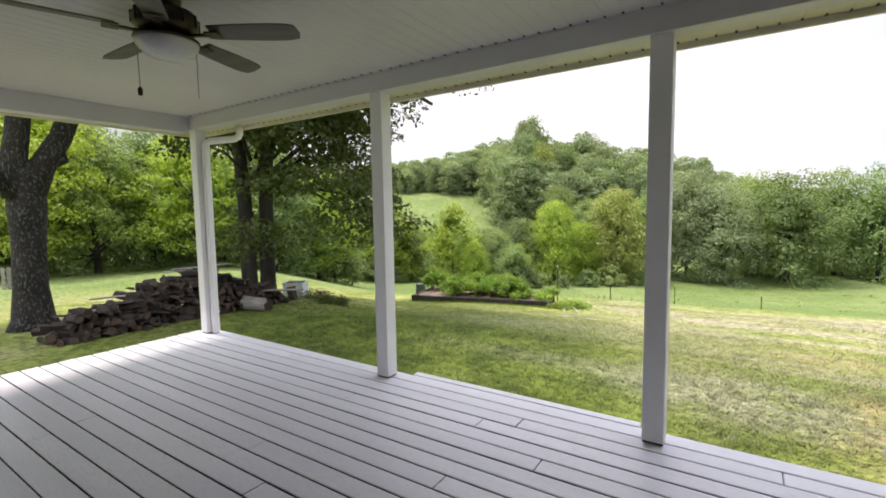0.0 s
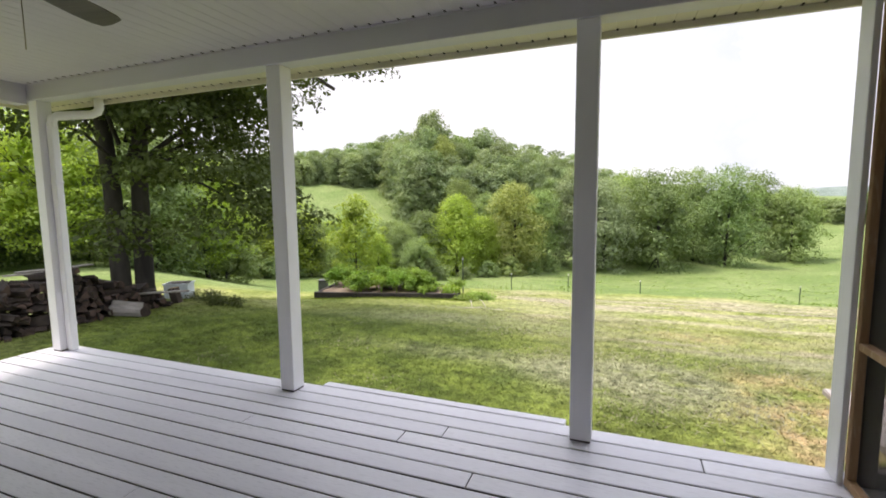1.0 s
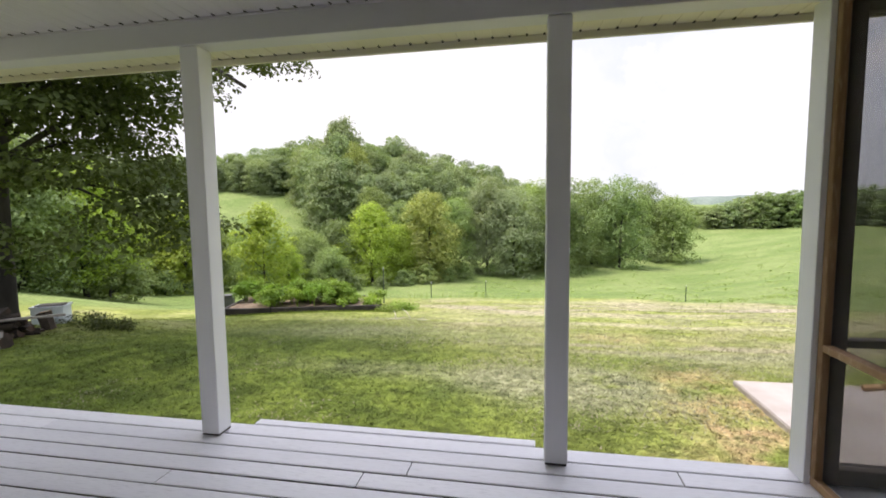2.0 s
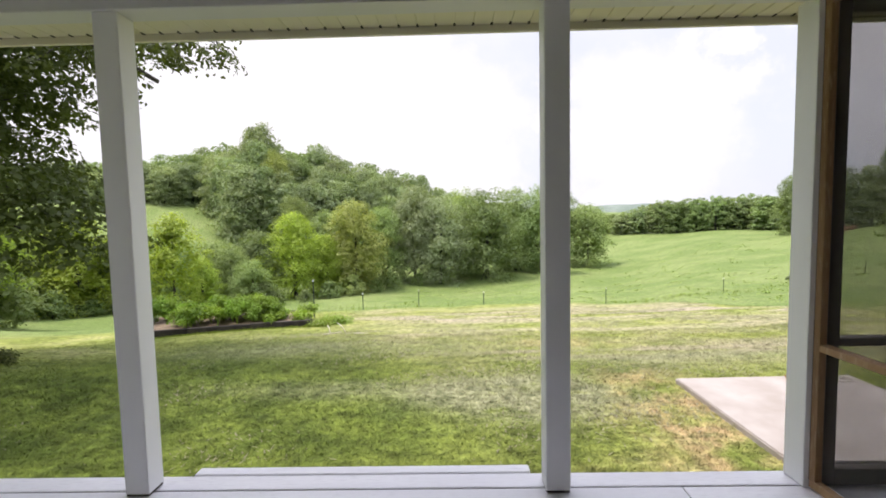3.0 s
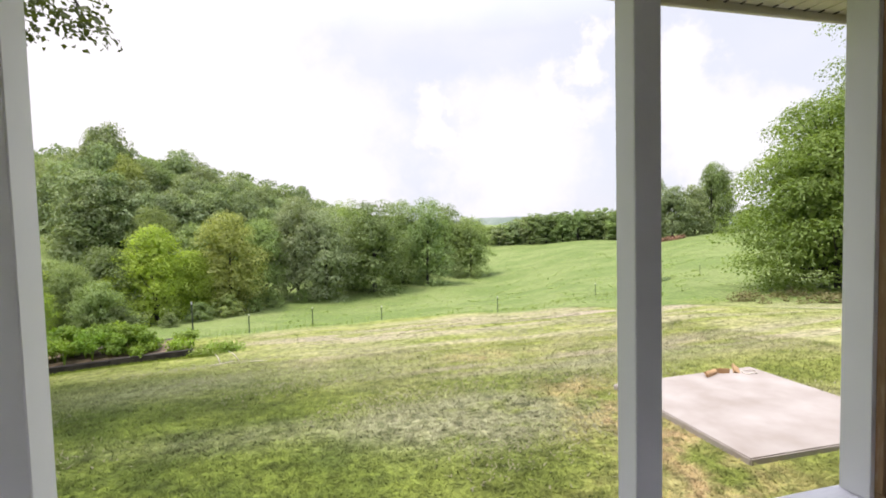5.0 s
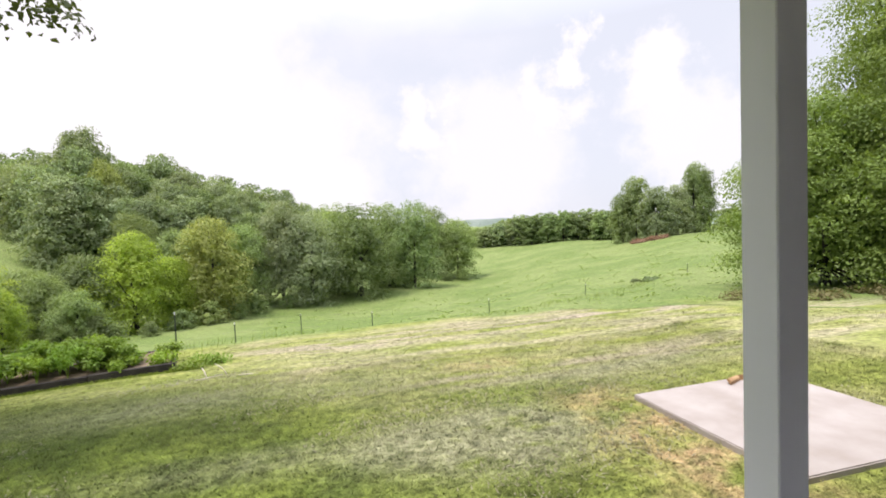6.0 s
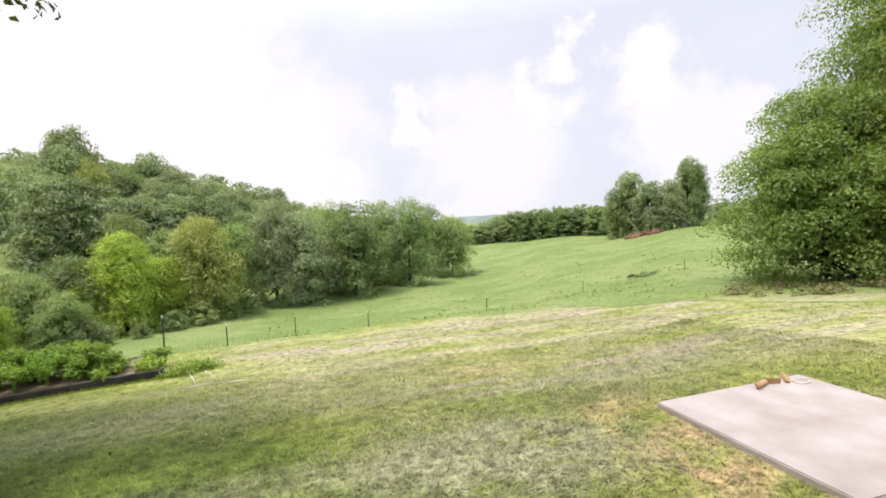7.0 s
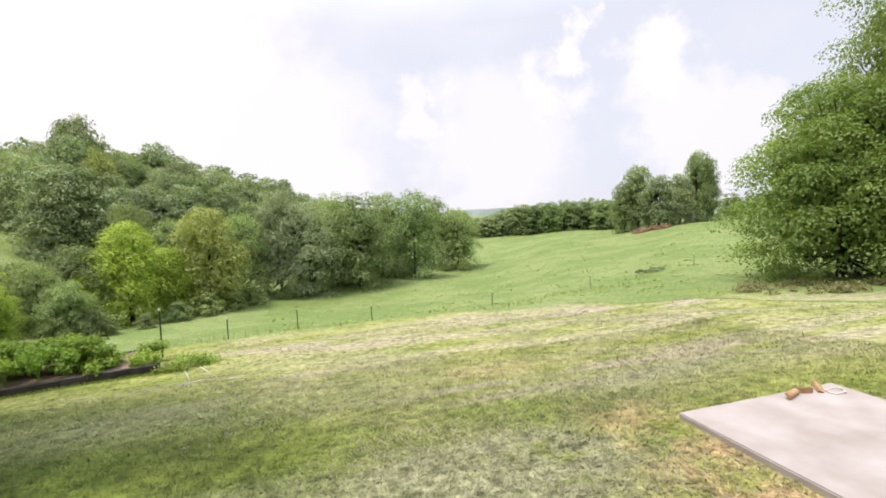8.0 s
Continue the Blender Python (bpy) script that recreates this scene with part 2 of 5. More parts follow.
    rg.inputs[3].default_value, rg.inputs[4].default_value = 0.62, 1.40
    L(cl.outputs[0], rg.inputs[0])
    hv = N("ShaderNodeHueSaturation"); L(rg.outputs[0], hv.inputs["Value"]); L(col, hv.inputs["Color"])
    L(hv.outputs[0], b.inputs["Base Color"])
    b.inputs["Roughness"].default_value = 0.9
    b.inputs["Specular IOR Level"].default_value = 0.15
    bp = N("ShaderNodeBump"); bp.inputs["Strength"].default_value, bp.inputs["Distance"].default_value = 0.6, 0.05
    L(tex(14, 6), bp.inputs["Height"]); L(bp.outputs[0], b.inputs["Normal"])
    return m


GRASS = ground_mat()


# ---- tools for building ----
def mesh_of(name, bm, material):
    me = bpy.data.meshes.new(name)
    bm.normal_update()
    bm.to_mesh(me)
    bm.free()
    me.materials.append(material)
    return me


def part(name, bm, material, parent, label=""):
    ob = new(name, mesh_of(name, bm, material))
    ob.parent = parent
    return tagged(ob, label)


def piece(name, me, parent, at=(0, 0, 0), turn=0.0):
    ob = new(name, me)
    ob.parent = parent
    ob.location, ob.rotation_euler = at, (0, 0, turn)
    return ob


def thing(name, at, label, category, group="", kind="", turn=0.0):
    ob = new(name)
    ob.location, ob.rotation_euler = at, (0, 0, turn)
    return tagged(ob, label, category, group, kind)


def solid(name, bm, material, label, category, group="", kind="", at=(0, 0, 0)):
    ob = new(name, mesh_of(name, bm, material))
    ob.location = at
    return tagged(ob, label, category, group, kind)


def box(bm, x0, x1, y0, y1, z0, z1, bevel=0.0, m=None):
    r = bmesh.ops.create_cube(bm, size=1)
    vs = r["verts"]
    bmesh.ops.scale(bm, vec=(x1 - x0, y1 - y0, z1 - z0), verts=vs)
    bmesh.ops.translate(bm, vec=((x0 + x1) / 2, (y0 + y1) / 2, (z0 + z1) / 2), verts=vs)
    if bevel:
        es = list({e for v in vs for e in v.link_edges})
        r = bmesh.ops.bevel(bm, geom=es, offset=bevel, segments=1, affect="EDGES", profile=0.7)
        vs = list({v for f in r["faces"] for v in f.verts} | {v for v in vs if v.is_valid})
    if m is not None:
        bmesh.ops.transform(bm, matrix=m, verts=vs)
    return vs


def one_box(x0, x1, y0, y1, z0, z1, bevel=0.0, m=None):
    bm = bmesh.new()
    box(bm, x0, x1, y0, y1, z0, z1, bevel, m)
    return bm


def tube(bm, path, radii, sides=8, cap=True):
    """A round bar along a path of points, with a radius at each."""
    rings, path = [], [Vector(p) for p in path]
    side = None
    for i, p in enumerate(path):
        d = (path[min(i + 1, len(path) - 1)] - path[max(i - 1, 0)]).normalized()
        if side is None:
            side = d.orthogonal().normalized()
        side = (side - d * side.dot(d)).normalized()
        up = d.cross(side)
        rings.append([bm.verts.new(p + radii[i] * (math.cos(a) * side + math.sin(a) * up))
                      for a in (2 * math.pi * k / sides for k in range(sides))])
    for a, c in zip(rings, rings[1:]):
        for k in range(sides):
            f = bm.faces.new((a[k], a[(k + 1) % sides], c[(k + 1) % sides], c[k]))
            f.smooth = True
    if cap:
        bm.faces.new(rings[0][::-1])
        bm.faces.new(rings[-1])
    return bm


def lathe(bm, profile, sides=32, at=(0, 0, 0)):
    """A turned shape from (radius, height) pairs."""
    rings = [[bm.verts.new((at[0] + r * math.cos(2 * math.pi * k / sides), at[1] + r * math.sin(2 * math.pi * k / sides), at[2] + z))
              for k in range(sides)] for r, z in profile]
    for a, c in zip(rings, rings[1:]):
        for k in range(sides):
            f = bm.faces.new((a[k], a[(k + 1) % sides], c[(k + 1) % sides], c[k]))
            f.smooth = True
    bm.faces.new(rings[0][::-1]); bm.faces.new(rings[-1])
    bmesh.ops.recalc_face_normals(bm, faces=bm.faces)
    return bm


# ---- ground ----
DIST = [6, 12, 17, 23, 40, 60, 80, 110, 250]
BEAR = [-100, -65, -40, -20, 0, 18, 33, 46, 62, 100]
RISE = np.array([
    [-0.95, -1.10, -1.3, -1.5, -2.0, -2.2, -2.0, -1.0, 8],
    [-0.95, -1.12, -1.4, -1.7, -2.4, -2.8, -2.0, 2.0, 14],
    [-1.03, -1.68, -2.3, -3.3, -6.0, -7.2, -2.0, 6.0, 18],
    [-1.12, -1.78, -2.3, -3.4, -7.0, -8.5, -5.0, 6.0, 16],
    [-1.16, -1.85, -2.4, -3.7, -7.0, -9.0, -8.0, -3.0, 6],
    [-1.12, -1.76, -2.2, -3.4, -6.0, -8.0, -8.7, -8.0, 2],
    [-1.05, -1.53, -1.9, -2.9, -4.5, -5.0, -5.0, -4.0, -2],
    [-1.00, -1.30, -1.6, -2.5, -3.2, -3.0, -2.4, -1.4, -4],
    [-0.98, -1.08, -1.4, -2.1, -2.6, -2.0, -1.0, 0.0, -3],
    [-0.90, -0.95, -1.0, -1.1, -1.5, -1.0, 0.0, 1.0, 2]])


RIM_X = [-9, -5.2, -2, 0.6, 2.6, 5, 7.6, 10.7, 12.4, 13.5, 16]
RIM_Y = [14.2, 15.5, 16.3, 16.95, 16.75, 15.9, 14.9, 12.1, 10.2, 8.5, 5]


def past_rim(x, y):
    """Metres beyond the brow where the mown lawn ends."""
    return y - np.interp(x, RIM_X, RIM_Y) - 0.18 * np.sin(1.9 * x) - 0.1 * np.sin(5.3 * x + 1)


def height(x, y):
    """The lie of the land at x, y (arrays or numbers)."""
    x, y = np.asarray(x, float), np.asarray(y, float)
    r = np.hypot(x, y)
    th = np.clip(np.degrees(np.arctan2(x, y)), -100, 100)

    def interp(v, grid):
        i = np.clip(np.searchsorted(grid, v) - 1, 0, len(grid) - 2)
        g = np.asarray(grid, float)
        f = np.clip((v - g[i]) / (g[i + 1] - g[i]), 0, 1)
        return i, f
    i, fi = interp(th, BEAR)
    fi = fi * fi * (3 - 2 * fi)
    lr = np.log(np.maximum(r, 6.0))
    j, fj = interp(lr, np.log(DIST))
    h0 = RISE[i, j] * (1 - fi) + RISE[i + 1, j] * fi
    h1 = RISE[i, j + 1] * (1 - fi) + RISE[i + 1, j + 1] * fi
    fj = 0.5 * fj + 0.5 * fj * fj * (3 - 2 * fj)
    far = h0 * (1 - fj) + h1 * fj
    near = -0.93 - 0.115 * np.maximum(0, y - 4) + (0.015 + 0.03 * np.clip((y - 5) / 4, 0, 1)) * np.minimum(0, x + 4)
    k = np.clip((r - 7) / 6, 0, 1)
    k = k * k * (3 - 2 * k)
    z = near * (1 - k) + far * k
    bumps = 0.015 * np.sin(1.3 * x + 0.7 * y) * np.sin(0.9 * y - 0.5 * x) + 0.12 * np.clip((r - 25) / 30, 0, 1) * np.sin(0.21 * x) * np.sin(0.17 * y + 1)
    drop = np.clip(past_rim(x, y) / 1.8, 0, 1) * np.clip((34 - r) / 12, 0, 1) * np.clip((x + 9) / 3, 0, 1)
    return z + bumps - 0.16 * drop * drop * (3 - 2 * drop)


def on_ground(bearing, dist):
    a = radians(bearing)
    x, y = dist * math.sin(a), dist * math.cos(a)
    return x, y, float(height(x, y))


def spot(x, y, cx, cy, rx, ry, turn=0.0):
    """A soft round patch, 1 at its middle."""
    c, s = math.cos(turn), math.sin(turn)
    u, v = ((x - cx) * c + (y - cy) * s) / rx, (-(x - cx) * s + (y - cy) * c) / ry
    return np.exp(-(u * u + v * v) ** 1.5)


def lawn_fields(x, y):
    """How far each spot is pasture, straw, clippings, bare, or lush grass and tree shade kept as colour, 0 to 1."""
    r = np.hypot(x, y)
    edge = np.clip(past_rim(x, y) / 0.5 + 0.5, 0, 1)
    edge = np.where(x > 16, np.clip((r - 22) / 4, 0, 1), edge)
    edge = np.where(x < -9, np.clip((r - 17) / 6, 0, 1), edge)
    right = np.clip((x + 4.5) / 3, 0, 1)
    dry = 0.55 * np.exp(-((y - 9.2 - 0.04 * x) / 1.3) ** 2) * right
    dry += 0.75 * np.exp(-((y - 6.0 - 0.05 * x) / 1.1) ** 2) * np.clip((x + 1.5) / 2.5, 0, 1)
    dry += 0.95 * np.exp(-((y - 12.4) / 1.35) ** 2) * np.clip((x + 5) / 3, 0, 1)
    dry += 0.55 * np.exp(-((y - 14.8) / 1.2) ** 2) * np.clip((x + 5) / 3, 0, 1)
    dry = np.clip(dry, 0, 1)
    clips = np.clip(1.5 * spot(x, y, 0.45, 3.6, 1.25, 0.75) + 0.45 * spot(x, y, -2.2, 6.9, 3.0, 0.9, 0.12) + 0.35 * spot(x, y, -5.0, 7.4, 2.5, 1.3) + 0.8 * spot(x, y, 3.6, 5.6, 2.4, 0.5, 0.05) + 0.5 * spot(x, y, -1.6, 3.8, 2.0, 0.35), 0, 1)
    bare = np.clip(spot(x, y, 2.15, 3.0, 0.75, 1.6) + 0.8 * spot(x, y, 1.8, 7.2, 0.9, 0.5) + 0.6 * spot(x, y, 1.4, 1.3, 1.2, 0.6), 0, 1)
    # first spot is a lush strip; the others paint shade into the left lawn
    lush_shade = np.clip(1.0 * spot(x, y, 1.9, 4.7, 1.4, 0.6) + 0.7 * spot(x, y, -1.8, 2.6, 3.2, 1.5) + 0.9 * spot(x, y, -4.6, 4.6, 4.2, 3.4) + 0.7 * spot(x, y, -7.5, 2.5, 3.5, 3.5), 0, 1)
    return {"pasture": edge, "dry": dry, "clippings": clips, "bare": bare, "lush_shade": lush_shade}


def add_fields(me, x, y):
    for name, v in lawn_fields(x, y).items():
        a = me.attributes.new(name, "FLOAT", "POINT")
        a.data.foreach_set("value", np.asarray(v, np.float32))


def build_ground():
    rs = np.concatenate([np.linspace(0, 30, 90), np.geomspace(30.6, 1800, 90)])
    ths = np.linspace(0, 2 * np.pi, 241)[:-1]
    R, T = np.meshgrid(rs[1:], ths, indexing="ij")
    X, Y = (R * np.sin(T)).ravel(), (R * np.cos(T)).ravel()
    Z = height(X, Y)
    n = len(ths)
    verts = np.column_stack([np.append(X, 0), np.append(Y, 0), np.append(Z, float(height(0, 0)))])
    faces = []
    for i in range(len(rs) - 2):
        for k in range(n):
            a, c = i * n + k, i * n + (k + 1) % n
            faces.append((a, a + n, c + n, c))
    last = len(verts) - 1
    faces += [(last, k, (k + 1) % n) for k in range(n)]
    me = bpy.data.meshes.new("ground")
    me.from_pydata(verts.tolist(), [], faces)
    me.flip_normals() if me.polygons[0].normal.z < 0 else None
    x, y = verts[:, 0], verts[:, 1]
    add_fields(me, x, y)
    for p in me.polygons:
        p.use_smooth = True
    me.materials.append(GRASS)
    ob = new("ground", me)
    return tagged(ob, "mown yellow-green lawn falling to a lush green pasture and hills", "ground", kind="structure")


build_ground()

# ---- porch: deck, posts, beams, ceiling ----
PITCH, GAP = 0.1375, 0.010
DECK_L, DECK_R, DECK_BACK = -5.0, 4.6, -3.95


def build_deck():
    deck = thing("floor", (0, 0, 0), "porch deck of light grey painted boards with dark gaps", "floor", kind="structure")
    rnd = random.Random(4)
    cache = {}
    joints = {0: [-2.95], 3: [-0.95, 2.2], 4: [-2.0, 0.95], 5: [-0.43], 6: [-3.4], 2: [-0.72, 1.9]}
    row, y1 = 0, 0.1855
    while y1 > DECK_BACK:
        cuts = joints.get(row) or [rnd.uniform(-3.8, -2.4), rnd.uniform(-0.6, 0.8)] if row % 2 else joints.get(row) or [rnd.uniform(-2.2, -0.8), rnd.uniform(1.4, 2.6)]
        xs = [DECK_L + rnd.uniform(-0.006, 0.006)] + cuts + [DECK_R]
        for a, c in zip(xs, xs[1:]):
            ln = round(c - a - 0.004, 3)
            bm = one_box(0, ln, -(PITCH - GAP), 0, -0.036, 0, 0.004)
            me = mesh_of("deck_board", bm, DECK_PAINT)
            me.materials.append(DARK_VOID)           # bare, dirty edges, dark enough to carry the shade of the gaps
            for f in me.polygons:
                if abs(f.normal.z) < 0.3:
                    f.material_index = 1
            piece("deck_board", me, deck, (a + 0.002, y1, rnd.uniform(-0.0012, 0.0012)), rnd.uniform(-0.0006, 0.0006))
        y1 -= PITCH
        row += 1
    # wider nosing board between the middle posts
    part("nosing_board", one_box(-1.86, -0.045, 0.189, 0.262, -0.036, 0.003, 0.005), DECK_PAINT, deck)
    part("rim_joist", one_box(DECK_L + 0.02, DECK_R, 0.145, 0.183, -0.235, -0.04, 0.003), DECK_PAINT, deck)
    part("end_joist", one_box(DECK_L + 0.02, DECK_L + 0.058, DECK_BACK, 0.143, -0.235, -0.04, 0.003), DECK_PAINT, deck)
    for i in range(11):
        y = 0.12 - 0.38 * i
        x = DECK_L + 0.4 + 0.9 * i
        part("joist", one_box(x, x + 0.038, DECK_BACK, 0.143, -0.235, -0.042), DARK_VOID, deck)
    for x in (-4.8, -2.1, 0.05, 1.36, 4.4):
        part("footing_post", one_box(x - 0.05, x + 0.05, 0.02, 0.12, -1.05, -0.237), DARK_VOID, deck)


build_deck()


def build_post(x, label, PW=0.12, PD=0.12):
    """A boxed white post with a joint line down each face and a small foot gap."""
    p = thing("porch_post", (x, 0, 0), label, "post", "porch posts")
    part("shaft", one_box(0, PW, 0.0, PD, 0.012, 2.353, 0.004), WHITE_PAINT, p)
    part("foot", one_box(0.004, PW - 0.004, 0.004, PD - 0.004, 0.001, 0.0118), DARK_VOID, p)
    return p


build_post(-4.855, "white painted square porch post at the deck corner")
build_post(-2.098, "white painted square porch post beside the nosing board")
build_post(0.0, "white painted square porch post on the deck edge")

CEIL, BEAM_Z = 2.497, 2.355
beam = thing("beam", (0, 0, 0), "grey-white painted header beams carrying the porch roof", "beam", kind="structure")
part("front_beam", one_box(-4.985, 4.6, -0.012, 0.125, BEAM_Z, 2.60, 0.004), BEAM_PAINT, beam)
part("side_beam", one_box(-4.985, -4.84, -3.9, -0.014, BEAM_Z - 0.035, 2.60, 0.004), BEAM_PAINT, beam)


def slot_shades(bm, x0, x1, y0, y1, z0, z1):
    """Small dark boxes standing in for the shade of open groove ends along an edge channel, in the second material."""
    old = set(bm.faces)
    while x0 < x1:
        box(bm, x0 - 0.0065, x0 + 0.0065, y0, y1, z0, z1)
        x0 += 0.1
    for f in bm.faces:
        if f not in old:
            f.material_index = 1


def build_ceiling():
    """Vinyl boards running away from the beam, grooves between them, one mesh."""
    bm = bmesh.new()
    x = -4.835
    while x < 4.5:
        box(bm, x, x + 0.0965, -3.9, -0.014, CEIL, CEIL + 0.012, 0.001)
        x += 0.1
    box(bm, -4.835, 4.6, -3.95, -0.04, CEIL + 0.0015, CEIL + 0.05)
    slot_shades(bm, -4.737, 4.5, -0.052, -0.027, CEIL - 0.003, CEIL + 0.004)
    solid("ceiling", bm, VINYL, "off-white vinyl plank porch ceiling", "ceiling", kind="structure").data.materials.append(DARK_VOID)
    bm = bmesh.new()
    box(bm, -4.835, 4.5, -0.026, -0.0145, CEIL - 0.010, CEIL - 0.002, 0.002)
    solid("trim", bm, VINYL, "thin white edge channel along the ceiling", "trim", kind="structure")


build_ceiling()


def build_eave():
    e = thing("eave", (0, 0, 0), "cream vinyl soffit with fascia board under the roof edge", "eave", kind="structure")
    bm = bmesh.new()
    x = -5.3
    while x < 4.6:
        box(bm, x, x + 0.093, 0.128, 0.384, 2.400, 2.412, 0.002)
        x += 0.1
    box(bm, -5.35, 4.7, 0.128, 0.362, 2.404, 2.44)
    slot_shades(bm, -5.2035, 4.6, 0.362, 0.3865, 2.397, 2.404)
    part("soffit", bm, SOFFIT_VINYL, e).data.materials.append(DARK_VOID)
    part("fascia", one_box(-5.4, 4.7, 0.388, 0.412, 2.362, 2.56, 0.003), SOFFIT_VINYL, e)
    part("side_fascia", one_box(-5.4, -5.378, -3.9, 0.386, 2.362, 2.56, 0.003), SOFFIT_VINYL, e)
    part("side_soffit", one_box(-5.376, -4.99, -3.9, 0.126, 2.400, 2.412), SOFFIT_VINYL, e)
    bm = bmesh.new()
    box(bm, -5.5, 4.8, -5.0, 0.47, 0, 0.04, m=Matrix.Translation((0, 0, 2.60)) @ Matrix.Rotation(radians(-14), 4, "X"))
    for v in bm.verts:
        v.co.z += 0.03
    part("roof", bm, DARK_VOID, e)


build_eave()
# wall out of view; its dark grey is set to cut bounce into the porch
wall = thing("wall_south", (0, 0, 0), "grey clapboard house wall behind the deck", "wall", kind="structure")
for i in range(20):
    part("clapboard", one_box(-5.0, 4.6, -3.985 - 0.004, -3.955, -0.9 + i * 0.18, -0.9 + i * 0.18 + 0.176, 0.002), SIDING, wall)
part("sheathing", one_box(-5.0, 4.6, -4.10, -3.99, -0.95, 2.75), SIDING, wall)


# ---- trees ----
def quads_mesh(name, centres, normals, size, material, spread=0.35, aspect=0.7, rng=None):
    """Many small leaf faces round the centres, turned about the normals."""
    n = len(centres)
    nrm = normals + rng.normal(0, spread, (n, 3))
    nrm /= np.linalg.norm(nrm, axis=1)[:, None] + 1e-9
    ref = rng.normal(0, 1, (n, 3))
    u = np.cross(nrm, ref); u /= np.linalg.norm(u, axis=1)[:, None] + 1e-9
    v = np.cross(nrm, u)
    s = np.broadcast_to(np.asarray(size, float), (n,))[:, None] * rng.uniform(0.6, 1.35, (n, 1))
    u, v = u * s * 0.5, v * s * 0.5 * aspect
    bend = nrm * s * 0.16
    P = np.empty((n, 4, 3))
    P[:, 0], P[:, 1], P[:, 2], P[:, 3] = centres - u, centres - v * 0.9 + bend, centres + u, centres + v * 0.9 + bend
    me = bpy.data.meshes.new(name)
    me.vertices.add(n * 4)
    me.vertices.foreach_set("co", P.reshape(-1).astype(np.float32))
    me.loops.add(n * 4)
    me.loops.foreach_set("vertex_index", np.arange(n * 4, dtype=np.int32))
    me.polygons.add(n)
    me.polygons.foreach_set("loop_start", np.arange(0, n * 4, 4, dtype=np.int32))
    me.update(calc_edges=True)
    me.materials.append(material)
    return me


def boughs(rng, centres, sizes, n, flat=0.42, droop=0.25, core=None):
    """Leaf points and facings on flat sprays round the centres, a few broad ones in the core."""
    pick = rng.choice(len(centres), n, p=sizes ** 2 / (sizes ** 2).sum())
    way = rng.normal(0, 1, (n, 3)); way /= np.linalg.norm(way, axis=1)[:, None]
    way[:, 2] = np.abs(way[:, 2]) * np.where(rng.random(n) < 0.72, 1, -1)
    r = sizes[pick] * rng.uniform(0.15, 1.1, n) ** 0.55
    off = way * r[:, None] * np.array([1.2, 1.2, flat])
    off[:, 2] -= droop * (off[:, 0] ** 2 + off[:, 1] ** 2) / sizes[pick]
    pts = centres[pick] + off
    size = rng.uniform(0.75, 1.25, n)
    if core is not None:
        deep = rng.random(n) < 0.14
        pts[deep] = centres[pick[deep]] * 0.62 + core * 0.38 + way[deep] * (sizes[pick[deep]] * 0.5)[:, None]
        size[deep] = 2.4
    return pts, way * np.array([0.8, 0.8, 0.6]) + np.array([0, 0, 0.45]), size


def crown_points(rng, n, h, radius, low=0.25, lobes=26, fat=0.7, small=0.15, big=0.30, flat=0.5):
    """Leaves on the sprays of a full crown from low*h up to h."""
    cs, rr = [], []
    for i in range(lobes):
        g = ((i + 0.5) / lobes) ** 0.92
        wide = radius * max(0.05, math.sin(math.pi * (0.16 + 0.82 * g))) ** fat
        a = i * 2.399 + rng.uniform(-0.5, 0.5)
        s = radius * rng.uniform(small, big)
        d = max(0.0, wide * rng.uniform(0.62, 1.0) - 0.5 * s)
        z = h * (low + (1 - low) * g) - 0.6 * s + rng.uniform(-0.03, 0.03) * h
        cs.append((d * math.cos(a), d * math.sin(a), z))
        rr.append(s)
    cs, rr = np.array(cs), np.array(rr)
    core = np.column_stack([np.zeros(lobes), np.zeros(lobes), cs[:, 2]]).mean(axis=0)
    pts, way, size = boughs(rng, cs, rr, n, flat, 0.2, core)
    return pts, way, cs, size


def tree_mesh(seed, h, radius, n, leaf, material, low=0.22, trunk=0.16, lobes=26, fat=0.7, small=0.15, big=0.30, flat=0.5):
    """Meshes of one tree's wood and leaves, standing at the origin."""
    rng = np.random.default_rng(seed)
    pts, way, cs, size = crown_points(rng, n, h, radius, low, lobes, fat, small, big, flat)
    crown = quads_mesh("crown", pts, way, leaf * size, material, 0.34, rng=rng)
    bm = bmesh.new()
    lean = rng.uniform(-0.04, 0.04, 2)
    axis = [(lean[0] * z * h + 0.05 * math.sin(z * 7 + seed), lean[1] * z * h, z * h) for z in (-0.03, 0.05, 0.2, 0.4, 0.6, 0.82)]
    tube(bm, axis, [trunk * k for k in (1.35, 1.05, 0.9, 0.7, 0.45, 0.12)], 8)
    for k in range(0, len(cs), 5):
        c = Vector(cs[k])
        z0 = max(0.14 * h, c.z - 0.22 * h - 0.25 * math.hypot(c.x, c.y))
        s = Vector((lean[0] * z0, lean[1] * z0, z0))
        mid = s.lerp(c, 0.55) + Vector((0, 0, -0.02 * h))
        tube(bm, [s, mid, c], [trunk * 0.3, trunk * 0.18, trunk * 0.05], 5, False)
    return mesh_of("trunk", bm, BARK), crown


def plant_tree(meshes, at, scale, turn, label, group, name="tree", sz=1.0):
    t = thing(name, at, label, "tree", group, turn=turn)
    t.scale = (scale, scale, scale * sz)
    piece("trunk", meshes[0], t)
    piece("crown", meshes[1], t)
    return t


